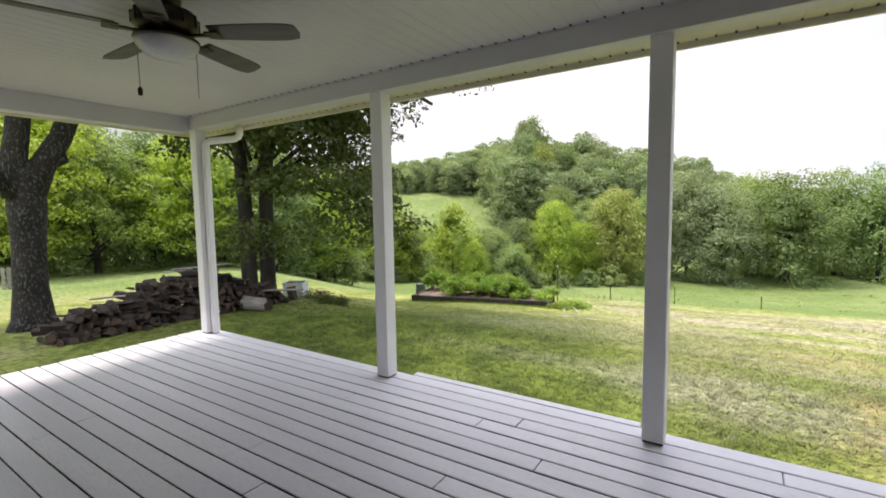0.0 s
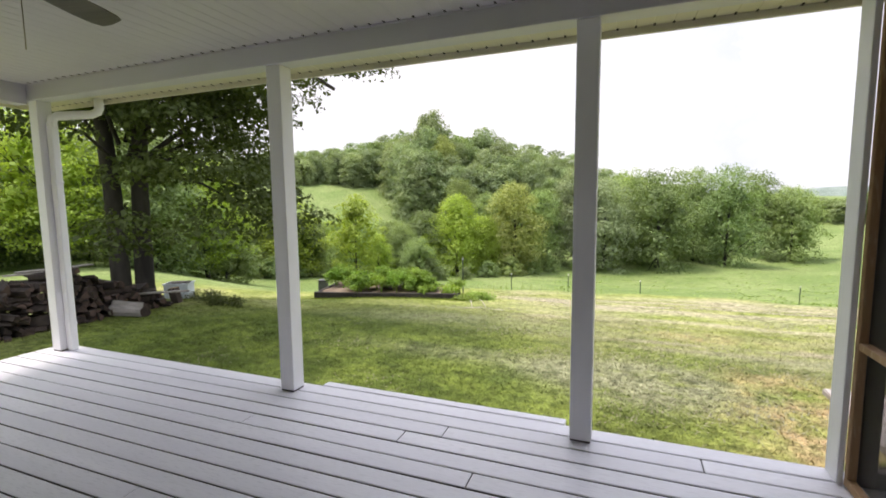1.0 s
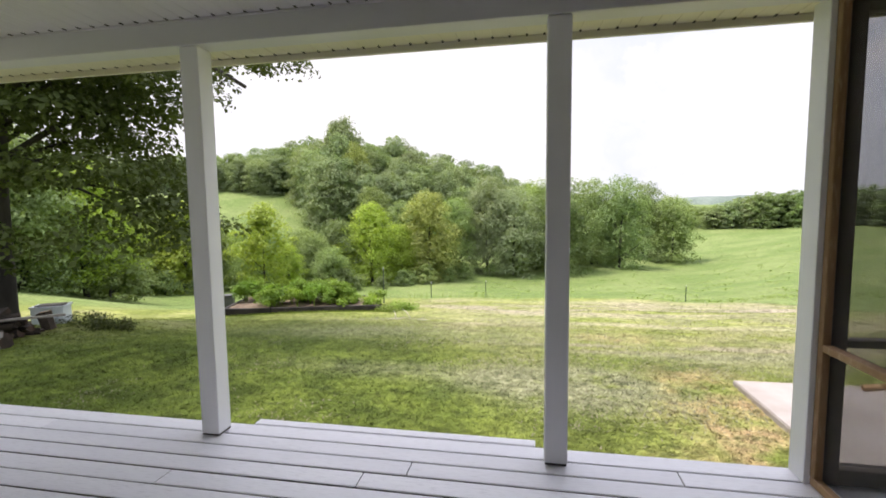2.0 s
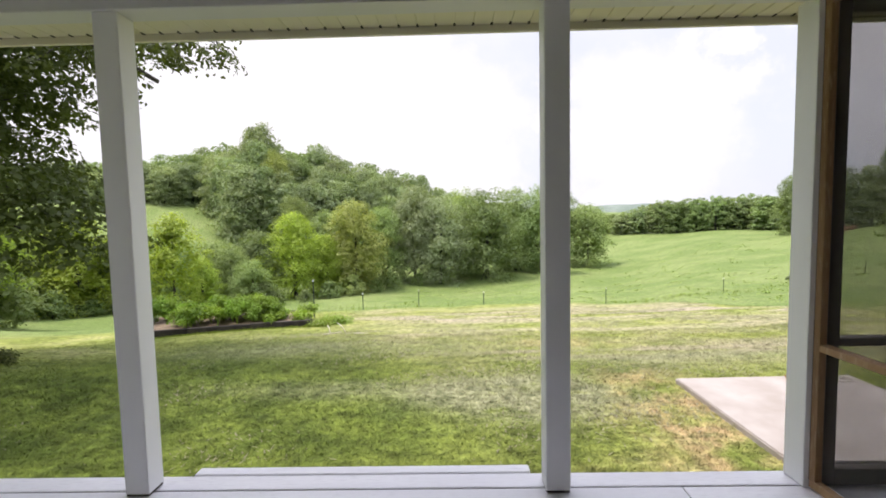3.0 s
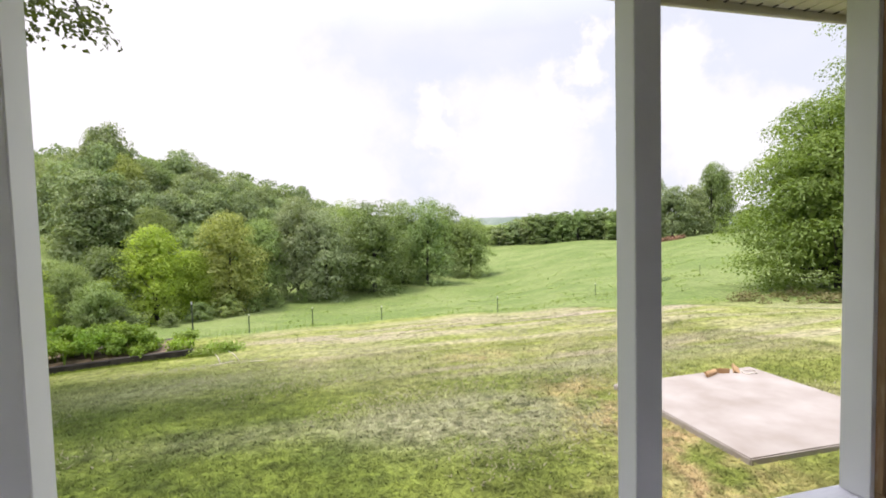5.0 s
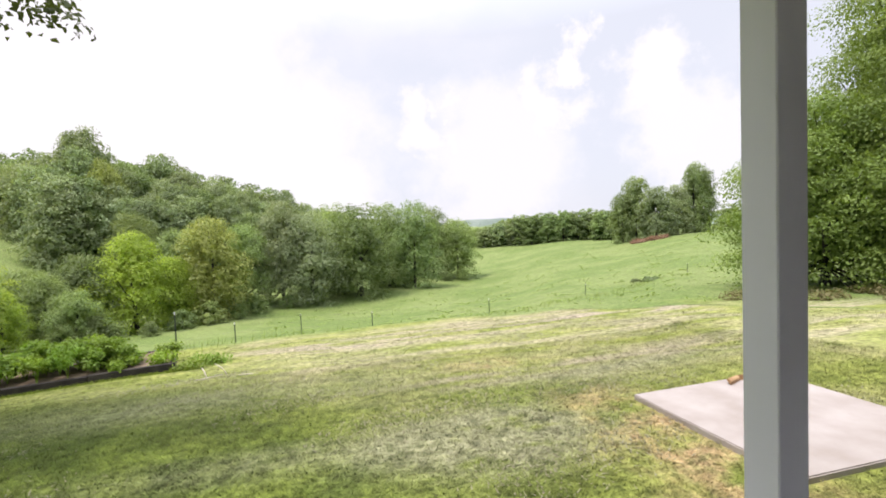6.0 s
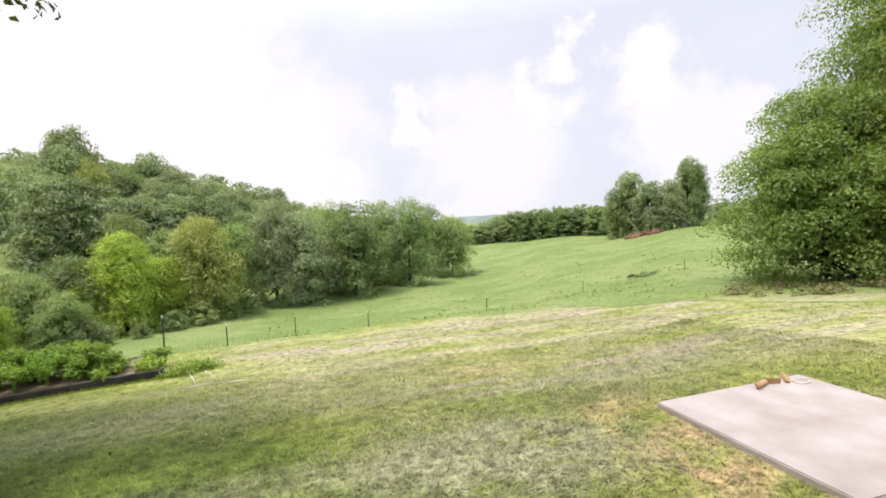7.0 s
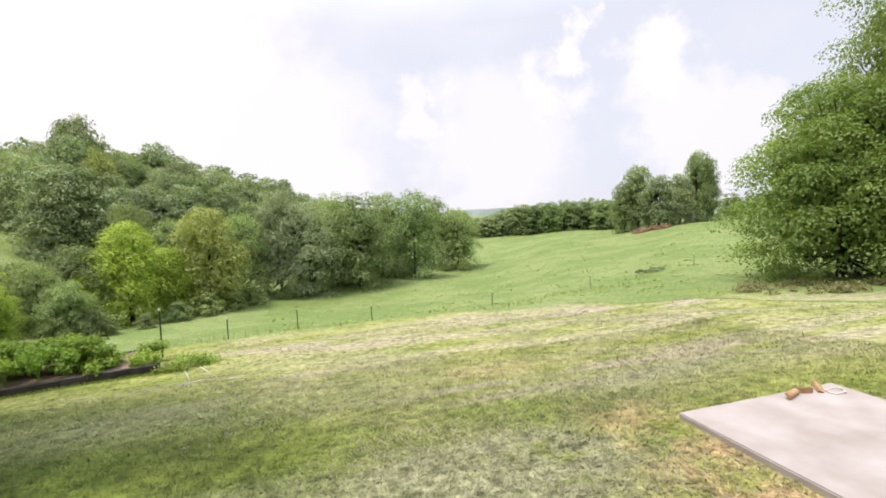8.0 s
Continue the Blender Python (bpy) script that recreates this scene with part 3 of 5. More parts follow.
# trees along the creek: kind, bearing, distance, height, half-width
CREEK = [("bright", -20.3, 58.7, 10.6, 4.7), ("field", -19.7, 71.4, 11.2, 3.6), ("olive", -12.8, 61.6, 11.9, 4.8), ("grey", -5.2, 67.4, 14.0, 4.8),
         ("grey", -1.9, 66.8, 12.6, 4.9), ("dark", 4.2, 69.8, 13.4, 5.8), ("dark", 11.0, 76.9, 13.9, 5.3), ("field", 16.7, 88.6, 11.6, 4.9),
         ("dark", 13.6, 90.4, 13.2, 5.0), ("field", -28.7, 59.9, 7.0, 3.8), ("dark", -24.7, 59.1, 8.2, 4.0), ("field", -9.3, 66.5, 11.0, 4.0),
         ("field", 0.8, 74.3, 13.4, 4.6), ("dark", 7.8, 78.3, 13.7, 4.8), ("bright", -16.4, 59.8, 7.8, 3.0), ("dark", -15.6, 66.0, 10.0, 4.2)]
# skyline of the hillside woods: bearing, height in degrees over the eye
SKY_B = [-60, -45, -36, -31, -27, -23.2, -20, -16.2, -13, -10.4, -7.6, -4.3, -1.9, 1, 6]
SKY_E = [5.0, 5.8, 6.6, 7.6, 8.5, 10.4, 8.1, 8.0, 7.3, 6.7, 5.9, 5.2, 3.8, 3.0, 2.0]


def build_woods():
    R = random.Random(11)
    mats = {"field": LEAF_FIELD, "dark": LEAF_DARK, "grey": LEAF_GREY, "olive": LEAF_OLIVE, "bright": LEAF_BRIGHT}
    creek = {k: [tree_mesh(20 + 7 * i + j, 10, 4, 15000, 0.185, m, 0.05, 0.19, 66, 0.40 if k != "bright" else 0.6, 0.19, 0.36, 0.6) for j in range(2)] for i, (k, m) in enumerate(mats.items())}
    young = [tree_mesh(40 + k, 9, 3.3, 5200, 0.2, LEAF_BRIGHT, 0.22, 0.11, 52, 0.8) for k in range(3)]
    hill = [tree_mesh(60 + k, 10, 4, 9000, 0.27, LEAF_DARK if k == 3 else LEAF_WOODS, 0.03, 0.22, 58, 0.38, 0.19, 0.36, 0.6) for k in range(4)]
    light = tree_mesh(66, 10, 4, 9000, 0.27, LEAF_OLIVE, 0.03, 0.22, 58, 0.45, 0.19, 0.36, 0.6)
    distant = [tree_mesh(70 + k, 10, 4, 4200, 0.36, LEAF_DARK if k else LEAF_WOODS, 0.015, 0.24, 60, 0.35) for k in range(3)]
    shrub = [tree_mesh(80 + k, 3.2, 2.2, 3400, 0.15, LEAF_FIELD if k else LEAF_DARK, 0.02, 0.06, 30, 0.6) for k in range(2)]
    words = {"bright": "young bright yellow-green tree on the creek bank", "olive": "round olive-green tree along the pasture edge", "grey": "tall grey-green willowy tree along the pasture edge",
             "dark": "full dark green tree along the pasture edge", "field": "full round green tree along the pasture edge"}

    def stand(meshes, b, d, h, r, label, group, unit=10.0, wide=4.0):
        x, y, z = on_ground(b, d)
        return plant_tree(meshes, (x, y, z - 0.25), r / wide, R.uniform(0, 6.28), label, group, sz=1.09 * (h / unit) / (r / wide))

    for i, (k, b, d, h, r) in enumerate(CREEK):
        stand(creek[k][i % 2], b, d, h, r, words[k], "creek trees")
    # lower growth on the bank farther upstream
    for i in range(16):
        b = -55 + 31 * i / 15 + R.uniform(-0.8, 0.8)
        d = 50 + R.uniform(-2, 2) + (6 if i % 2 else 0)
        k = "bright" if i % 3 == 0 else "field" if i % 3 == 1 else "dark"
        h = R.uniform(4.6, 6.8) if b > -40 else R.uniform(6, 9)
        stand(creek[k][i % 2], b, d, h, h * R.uniform(0.38, 0.5), words[k], "creek trees")
    for i in range(26):
        f = i / 25
        b = -52 + 69 * f + R.uniform(-1, 1)
        d = 46 + 12 * f + 33 * max(0, f - 0.42) ** 1.1 * 1.75 - R.uniform(0.5, 3)
        if -38 < b < -30:
            continue
        x, y, z = on_ground(b, d)
        plant_tree(R.choice(shrub), (x, y, z - 0.1), R.uniform(0.5, 0.95), R.uniform(0, 6.28), "dense low green shrub under the tree line", "creek shrubs", "shrub")
    x, y = -24.2, 36.2
    plant_tree(young[0], (x, y, float(height(x, y)) - 0.1), 0.98, 0.4, "slim forked yellow-green tree standing alone below the hill", "creek trees")
    # woods on the hill, row behind row under one skyline
    for row, (dist, count) in enumerate(((90, 22), (98, 30), (106, 32), (115, 30))):
        for i in range(count):
            b = (-26 if row == 0 else -48) + (30 if row == 0 else 53) * i / (count - 1) + R.uniform(-0.7, 0.7)
            d = dist + R.uniform(-3, 3) + (9 if b < -28 else 0)
            x, y, z = on_ground(b, d)
            full = 1.35 + d * math.tan(radians(float(np.interp(b, SKY_B, SKY_E)))) - z
            h = max(5.0, full * (R.uniform(0.62, 0.8), R.uniform(0.74, 0.9), R.uniform(0.84, 0.98), R.uniform(0.9, 1.0))[row])
            kind = R.choice(hill) if row < 3 else R.choice(distant)
            stand(kind, b, d, h, min(h * 0.48, R.uniform(3.8, 5.4)), "tall dark green tree in the hillside woods", "hill woods")
    stand(light, -21.6, 93, 14.0, 3.6, "lighter yellow-green tree in the hillside woods", "hill woods")
    stand(hill[0], -23.2, 103, 16.4, 5.6, "tallest tree of the hillside woods", "hill woods")
    stand(hill[2], -16.4, 104, 13.6, 4.2, "tall dark green tree in the hillside woods", "hill woods")
    # far row across the pasture
    for i in range(30):
        b = 17 + 20.5 * i / 29 + R.uniform(-0.4, 0.4)
        d = 149 - 0.4 * i + R.uniform(-4, 4)
        h = (5.6 + 3.2 * min(1, max(0, (b - 20) / 4))) * R.uniform(0.9, 1.06)
        stand(R.choice(distant), b, d, h, R.uniform(3.6, 5.0), "dark green tree in the far hedgerow", "far hedgerow")
    for kind, b, d, h, r in ((hill[3], 36.8, 111, 11.0, 3.6), (hill[3], 38.3, 111, 14.0, 4.4), (hill[1], 40.4, 107, 10.8, 4.8), (hill[0], 42.6, 111, 10.2, 3.8), (hill[3], 44.3, 113, 14.8, 3.5), (hill[3], 45.3, 115, 13.4, 2.9)):
        stand(kind, b, d, h, r, "tall dark tree on the crest of the pasture", "crest trees")
    stand(distant[0], 47.5, 149, 7.2, 4.0, "pale distant tree beyond the crest", "crest trees")
    # woods to the left of the yard
    yard = [tree_mesh(50 + k, 9, 3.9, 15000, 0.15, LEAF_BRIGHT if k == 1 else LEAF_FIELD if k else LEAF_DARK, (0.05, 0.22, 0.12)[k], 0.17, 90, 0.6) for k in range(3)]
    for i in range(16):
        x, y, z = on_ground(-96 + 46 * i / 15 + R.uniform(-1, 1), R.uniform(37, 41))
        plant_tree(shrub[i % 2], (x, y, z - 0.1), R.uniform(0.9, 1.5), R.uniform(0, 6.28), "dense low green shrub under the yard woods", "yard shrubs", "shrub")
    for i in range(22):
        b = -97 + 46 * (i % 11) / 10 + R.uniform(-1.5, 1.5)
        d = (35 if i < 11 else 45) + R.uniform(-3, 3)
        x, y, z = on_ground(b, d)
        plant_tree(yard[i % 3], (x, y, z - 0.2), R.uniform(0.9, 1.25), R.uniform(0, 6.28), "leafy green tree at the edge of the yard woods", "yard woods")


build_woods()


def build_big_trees():
    # maple with twin trunks
    rng = np.random.default_rng(5)
    t = thing("tree", (-11.6, 5.4, float(height(-11.6, 5.4)) - 0.05), "old shade maple with twin dark trunks and heavy crown", "tree")
    bm = bmesh.new()
    tube(bm, [(-0.12, -0.2, -0.1), (-0.13, -0.21, 0.5), (-0.15, -0.24, 3), (-0.2, -0.4, 6), (-0.9, -0.8, 10)], [0.33, 0.23, 0.20, 0.16, 0.06], 14)
    part("trunk", bm, MAPLE_BARK, t)
    bm = bmesh.new()
    tube(bm, [(0.12, 0.2, -0.1), (0.13, 0.22, 0.5), (0.15, 0.26, 3), (0.2, 0.45, 6), (0.9, 0.9, 10)], [0.33, 0.23, 0.20, 0.16, 0.06], 14)
    part("trunk", bm, MAPLE_BARK, t)
    cs, sz = [], []
    for i in range(150):
        a, f = i * 2.399, (i + 0.5) / 150
        z = 1.9 + 10.8 * f
        # upper crown is out of view, spread wide to throw shade on the lawn
        wide = 3.4 if z < 9.3 else 5.6 - 0.9 * (z - 9.3)
        d = wide * rng.uniform(0.25, 1.0)
        px, py = 1.1 + d * math.cos(a), 0.8 + d * math.sin(a)
        if z < 4.4 and px < 1.2:          # clear stems on the side of the woodpile
            z += 2.6
        cs.append((px, py, z + rng.uniform(-0.4, 0.4)))
        sz.append(rng.uniform(0.55, 1.05))
    cs, sz = np.array(cs), np.array(sz)
    for c in cs[::3]:
        bm = bmesh.new()
        c = Vector(c)
        z0 = max(3.6, c.z - 1.0 - 0.3 * math.hypot(c.x, c.y))
        s = Vector((0.03 * z0 * (1 if c.x > 0 else -1), 0.04 * z0 * (1 if c.y > 0 else -1), z0))
        tube(bm, [s, s.lerp(c, 0.5) + Vector((0, 0, 0.25)), c], [0.055, 0.035, 0.01], 6, False)
        part("limb", bm, MAPLE_BARK, t)
    # long low limbs that reach towards the porch, with drooping ends
    small = []
    for reach, droop in (([(0.2, -0.1, 4.7), (2.1, -0.2, 5.4), (4.1, 0.0, 5.9), (6.1, 0.2, 5.9), (7.2, -0.3, 5.7), (7.75, -0.9, 5.4)], 0.34),
                         ([(4.1, 0.0, 5.9), (5.2, 1.4, 6.3), (5.8, 2.0, 6.2)], 0.3), ([(4.1, 0.0, 5.9), (5.5, -0.5, 5.5), (6.6, -0.3, 4.8)], 0.4)):
        reach = [Vector(p) for p in reach]
        bm = bmesh.new()
        k = len(reach)
        tube(bm, reach, [0.075 * (1 - i / k) + 0.008 for i in range(k)], 8)
        part("limb", bm, MAPLE_BARK, t, "long low limb reaching over the lawn")
        for p, q in zip(reach, reach[1:]):
            if q.x < 3.0:
                continue
            for j in range(7):
                s0 = p.lerp(q, rng.uniform(0, 1))
                c = s0 + Vector((rng.uniform(-0.4, 0.35), rng.uniform(-0.75, 0.75), rng.uniform(-droop * 1.5, 0.3)))
                small.append(tuple(c))
                bm = bmesh.new()
                tube(bm, [s0, s0.lerp(c, 0.6) + Vector((0, 0, 0.08)), c], [0.02, 0.012, 0.004], 5, False)
                part("limb", bm, MAPLE_BARK, t)
    small = np.array(small)
    pts, way, size = boughs(rng, small, np.full(len(small), 0.26), 3800, 0.5, 0.5)
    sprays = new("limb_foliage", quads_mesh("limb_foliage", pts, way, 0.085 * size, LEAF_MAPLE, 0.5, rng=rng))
    sprays.parent = t
    pts, way, size = boughs(rng, cs, sz, 62000, 0.36, 0.3, np.array([1.1, 0.8, 8.0]))
    size[size > 1.4] = 1.4
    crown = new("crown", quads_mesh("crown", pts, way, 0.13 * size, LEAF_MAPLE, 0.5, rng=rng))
    crown.parent = t

    # forked tree by the woodpile
    t = thing("tree", (-13.0, 0.55, float(height(-13.0, 0.55)) - 0.05), "large forked yard tree with dark lichened bark", "tree")
    bm = bmesh.new()
    tube(bm, [(0, 0, -0.1), (0, 0, 0.3), (0.0, 0.0, 1.0), (0.02, 0.03, 2.0), (0.0, 0.06, 2.8), (0.0, 0.10, 3.5), (0.0, 0.13, 3.85)], [0.56, 0.40, 0.32, 0.31, 0.36, 0.32, 0.12], 18)
    part("trunk", bm, BARK, t)
    for p in ([(0.02, -0.12, 3.0), (0.0, -0.14, 3.6), (0.0, 0.0, 4.4), (0.0, 0.12, 5.4), (-0.3, 0.2, 8), (-0.5, 0.1, 11)],
              [(0.02, 0.15, 3.0), (0.05, 0.36, 3.7), (0.12, 0.74, 4.4), (0.2, 1.05, 5.3), (0.8, 1.7, 8), (1.2, 2.2, 11)]):
        bm = bmesh.new()
        tube(bm, p, [0.25, 0.25, 0.22, 0.21, 0.13, 0.04], 12)
        part("limb", bm, BARK, t)
    for p in ([(0.1, -0.3, 3.2), (0.12, -0.5, 3.5), (0.12, -0.58, 3.62)], [(0.1, 0.5, 3.8), (0.14, 0.72, 3.9), (0.15, 0.82, 3.94)]):
        bm = bmesh.new()
        tube(bm, p, [0.15, 0.13, 0.10], 9)
        part("stub", bm, BARK, t)
    # crown above the eave is unseen; thickened to keep sun off deck and lawn
    cs = []
    for i in range(56):
        a, f = i * 2.399, (i + 0.5) / 56
        d = 5.0 * rng.uniform(0.3, 1.0) * (1 - 0.5 * f)
        cs.append((d * math.cos(a), d * math.sin(a) + 0.8, 6.9 + 7.0 * f + rng.uniform(-0.5, 0.5)))
    cs = np.array(cs)
    n = 36000
    pick = rng.integers(0, len(cs), n)
    way = rng.normal(0, 1, (n, 3)); way /= np.linalg.norm(way, axis=1)[:, None]
    pts = cs[pick] + way * (rng.uniform(0.2, 1.3, n) ** 0.8)[:, None] * np.array([1.15, 1.15, 0.65])
    crown = new("crown", quads_mesh("crown", pts, way * 0.4 + np.array([0, 0, 0.8]), 0.26, LEAF_BRIGHT, 0.5, rng=rng))
    crown.parent = t

    # trees at the pasture corner
    big = tree_mesh(101, 16, 5.6, 90000, 0.125, LEAF_CORNER, 0.08, 0.28, 300, 0.42, 0.10, 0.27, 0.5)
    low = tree_mesh(102, 9.5, 4.6, 64000, 0.125, LEAF_CORNER, 0.02, 0.2, 220, 0.42, 0.10, 0.28, 0.5)
    for kind, b, d, s, sz, turn in ((low, 55.6, 31.0, 1.18, 1.0, 0.3), (big, 62.5, 34, 1.0, 1.25, 2.1), (low, 67, 30, 1.05, 1.1, 2.5)):
        x, y, z = on_ground(b, d)
        plant_tree(kind, (x, y, z - 0.5), s, turn, "tall feathery green tree at the corner of the pasture", "corner trees", sz=sz)


build_big_trees()

# ---- more materials ----
TIMBER = surface("raw_timber", (0.40, 0.25, 0.13), (0.30, 0.17, 0.08), 3, 40, 0.7, 0.4, stretch=(2, 2, 0.3), c3=(0.46, 0.33, 0.2))
# treated timber, with the shade behind the screen put into its colour
SHADED_STUD = surface("shaded_treated_stud", (0.10, 0.075, 0.06), (0.15, 0.115, 0.09), 3, 40, 0.75, 0.4, stretch=(2, 2, 0.3))
BRONZE = surface("fan_bronze", (0.045, 0.036, 0.028), (0.07, 0.055, 0.04), 6, 60, 0.35, 0.1, metal=0.8)
BLADE = surface("fan_blade", (0.10, 0.09, 0.08), (0.14, 0.125, 0.11), 4, 50, 0.5, 0.2, stretch=(0.4, 4, 1), local=True)
GLASS_BOWL = surface("frosted_glass", (0.62, 0.62, 0.64), (0.68, 0.68, 0.70), 6, 40, 0.3, 0.03)
CHAIN = surface("pull_chain", (0.25, 0.22, 0.18), (0.35, 0.31, 0.25), 9, 80, 0.35, 0.0, metal=0.9)
CONCRETE = surface("concrete", (0.245, 0.212, 0.185), (0.350, 0.322, 0.300), 2.2, 60, 0.85, 0.35, lo=0.25, hi=0.72)
LOG_BARK = surface("log_bark", (0.028, 0.021, 0.017), (0.066, 0.049, 0.039), 5, 30, 0.9, 0.8, vary=0.45, bump_dist=0.012)
LOG_END = surface("log_end", (0.085, 0.052, 0.038), (0.045, 0.031, 0.024), 7, 50, 0.85, 0.5, vary=0.5)
GREY_BOARD = surface("weathered_board", (0.24, 0.22, 0.20), (0.34, 0.31, 0.28), 3, 40, 0.85, 0.4, stretch=(0.5, 4, 4), vary=0.15)
BED_TIMBER = surface("bed_timber", (0.022, 0.018, 0.016), (0.05, 0.042, 0.036), 3, 30, 0.85, 0.5, vary=0.15)
SOIL = surface("soil", (0.13, 0.09, 0.06), (0.22, 0.165, 0.11), 4, 35, 0.95, 0.9, bump_dist=0.02)
FENCE_STEEL = surface("fence_steel", (0.05, 0.07, 0.05), (0.09, 0.11, 0.08), 6, 60, 0.6, 0.1, metal=0.3)
FENCE_TIP = surface("fence_tip", (0.65, 0.65, 0.62), (0.75, 0.75, 0.72), 6, 60, 0.6, 0.05)
WIRE = surface("wire", (0.20, 0.20, 0.19), (0.30, 0.30, 0.28), 6, 60, 0.5, 0.0, metal=0.7)
TOTE = surface("tote_plastic", (0.68, 0.75, 0.82), (0.78, 0.83, 0.87), 3, 30, 0.4, 0.05)
SPLIT = surface("split_wood", (0.30, 0.175, 0.08), (0.40, 0.26, 0.13), 8, 60, 0.8, 0.4, vary=0.12)
BLEACHED = surface("bleached_stick", (0.45, 0.41, 0.34), (0.55, 0.51, 0.44), 8, 60, 0.8, 0.2)
BLADE_GREEN = leaf_mat("grass_blade", (0.10, 0.15, 0.02), (0.26, 0.33, 0.06), through_light=0.3)
BLADE_DRY = leaf_mat("dry_clipping", (0.17, 0.16, 0.10), (0.30, 0.28, 0.19), through_light=0.15)
WEED = leaf_mat("pasture_weed", (0.16, 0.225, 0.05), (0.25, 0.31, 0.085), through_light=0.3)
RUSTY = leaf_mat("rusty_brush", (0.20, 0.12, 0.075), (0.33, 0.21, 0.14), through_light=0.15)
BRUSH = leaf_mat("brown_brush", (0.15, 0.125, 0.06), (0.25, 0.22, 0.10), through_light=0.2)


def screen_mat():
    m = bpy.data.materials.new("insect_screen")
    m.use_nodes = True
    nt = m.node_tree
    N, L = nt.nodes.new, nt.links.new
    b, out = nt.nodes["Principled BSDF"], nt.nodes["Material Output"]
    b.inputs["Base Color"].default_value = (0.03, 0.03, 0.032, 1)
    b.inputs["Roughness"].default_value = 0.6
    co = N("ShaderNodeTexCoord")
    n = N("ShaderNodeTexNoise"); n.inputs["Scale"].default_value = 3.0
    L(co.outputs["Object"], n.inputs["Vector"])
    r = N("ShaderNodeMapRange"); r.inputs[3].default_value, r.inputs[4].default_value = 0.66, 0.74
    L(n.outputs[0], r.inputs[0])
    tr = N("ShaderNodeBsdfTransparent")
    mx = N("ShaderNodeMixShader")
    L(r.outputs[0], mx.inputs[0]); L(b.outputs[0], mx.inputs[1]); L(tr.outputs[0], mx.inputs[2]); L(mx.outputs[0], out.inputs["Surface"])
    return m


SCREEN = screen_mat()


# ---- screened porch beside the deck ----
def build_screen_porch():
    w = thing("wall_screen_side", (0, 0, 0), "screened partition with raw timber frame beside a white corner board", "wall", kind="structure")
    part("corner_board", one_box(1.266, 1.294, 0.030, 0.165, 0.002, 2.354, 0.003), WHITE_PAINT, w, "white painted corner board")
    part("upright", one_box(1.2965, 1.333, 0.0, 0.034, 0.046, 2.30, 0.003), TIMBER, w, "raw brown timber batten")
    part("bottom_plate", one_box(1.296, 1.334, -3.9, 0.034, 0.003, 0.045, 0.003), TIMBER, w)
    part("mid_rail", one_box(1.296, 1.350, -3.9, -0.0015, 0.69, 0.724, 0.003), TIMBER, w)
    part("top_plate", one_box(1.296, 1.334, -3.9, 0.034, 2.302, 2.352, 0.003), TIMBER, w)
    for y in (-0.95, -1.95, -2.95):
        part("upright", one_box(1.2965, 1.333, y - 0.02, y + 0.02, 0.046, 0.689, 0.003), TIMBER, w)
        part("upright", one_box(1.2965, 1.333, y - 0.02, y + 0.02, 0.725, 2.30, 0.003), TIMBER, w)
    for y0, y1 in ((-0.93, -0.001), (-1.93, -0.97), (-2.93, -1.97), (-3.9, -2.97)):
        for z0, z1 in ((0.046, 0.689), (0.725, 2.30)):
            part("screen", one_box(1.3345, 1.3352, y0, y1, z0, z1), SCREEN, w, "dark insect screen")
    f = thing("wall_screen_front", (0, 0, 0), "screened front of the side porch, its timber frame coloured dark for shade", "wall", kind="structure")
    part("corner_stud", one_box(1.337, 1.425, 0.036, 0.125, 0.003, 2.353, 0.004), SHADED_STUD, f, "treated corner stud coloured dark brown for the shade behind the screen")
    for x in (2.95, 4.5):
        part("stud", one_box(x, x + 0.09, 0.036, 0.125, 0.003, 2.353, 0.004), SHADED_STUD, f)
    for x0, x1 in ((1.4265, 2.9485), (3.0415, 4.4985)):
        part("sill_plate", one_box(x0, x1, 0.04, 0.12, 0.003, 0.085, 0.004), SHADED_STUD, f)
        part("mid_rail", one_box(x0, x1, 0.045, 0.115, 0.70, 0.74, 0.004), SHADED_STUD, f)
        part("header", one_box(x0, x1, 0.04, 0.12, 2.27, 2.353, 0.004), SHADED_STUD, f)
        part("screen", one_box(x0, x1, 0.0795, 0.0802, 0.087, 0.698), SCREEN, f, "dark insect screen")
        part("screen", one_box(x0, x1, 0.0795, 0.0802, 0.742, 2.268), SCREEN, f, "dark insect screen")
    e = thing("wall_east", (0, 0, 0), "grey clapboard end wall of the side porch", "wall", kind="structure")
    for i in range(19):
        part("clapboard", one_box(4.605, 4.635, -3.95, 0.12, -0.9 + i * 0.18, -0.9 + i * 0.18 + 0.176, 0.002), SIDING, e)
    part("sheathing", one_box(4.637, 4.72, -4.1, 0.12, -0.95, 2.6), SIDING, e)


build_screen_porch()


def build_downspout():
    """White drainpipe from the roof edge to the corner post and down it."""
    d = thing("downspout", (-4.69, 0.085, 0), "white metal downspout bending to the corner post", "downspout")
    bm = bmesh.new()
    box(bm, -0.045, 0.032, -0.03, 0.035, 0.004, 2.17, 0.008)
    part("pipe", bm, WHITE_PAINT, d)
    bm = bmesh.new()
    tube(bm, [(-0.005, 0.003, 2.13), (0.0, 0.008, 2.20), (0.03, 0.03, 2.225), (0.25, 0.20, 2.25), (0.29, 0.23, 2.275), (0.30, 0.24, 2.31), (0.30, 0.24, 2.398)],
         [0.04, 0.04, 0.04, 0.038, 0.038, 0.038, 0.038], 12)
    part("elbow", bm, WHITE_PAINT, d)
    for z in (0.25, 1.6):
        part("strap", one_box(-0.05, 0.036, -0.034, 0.0365, z, z + 0.025, 0.002), WHITE_PAINT, d)


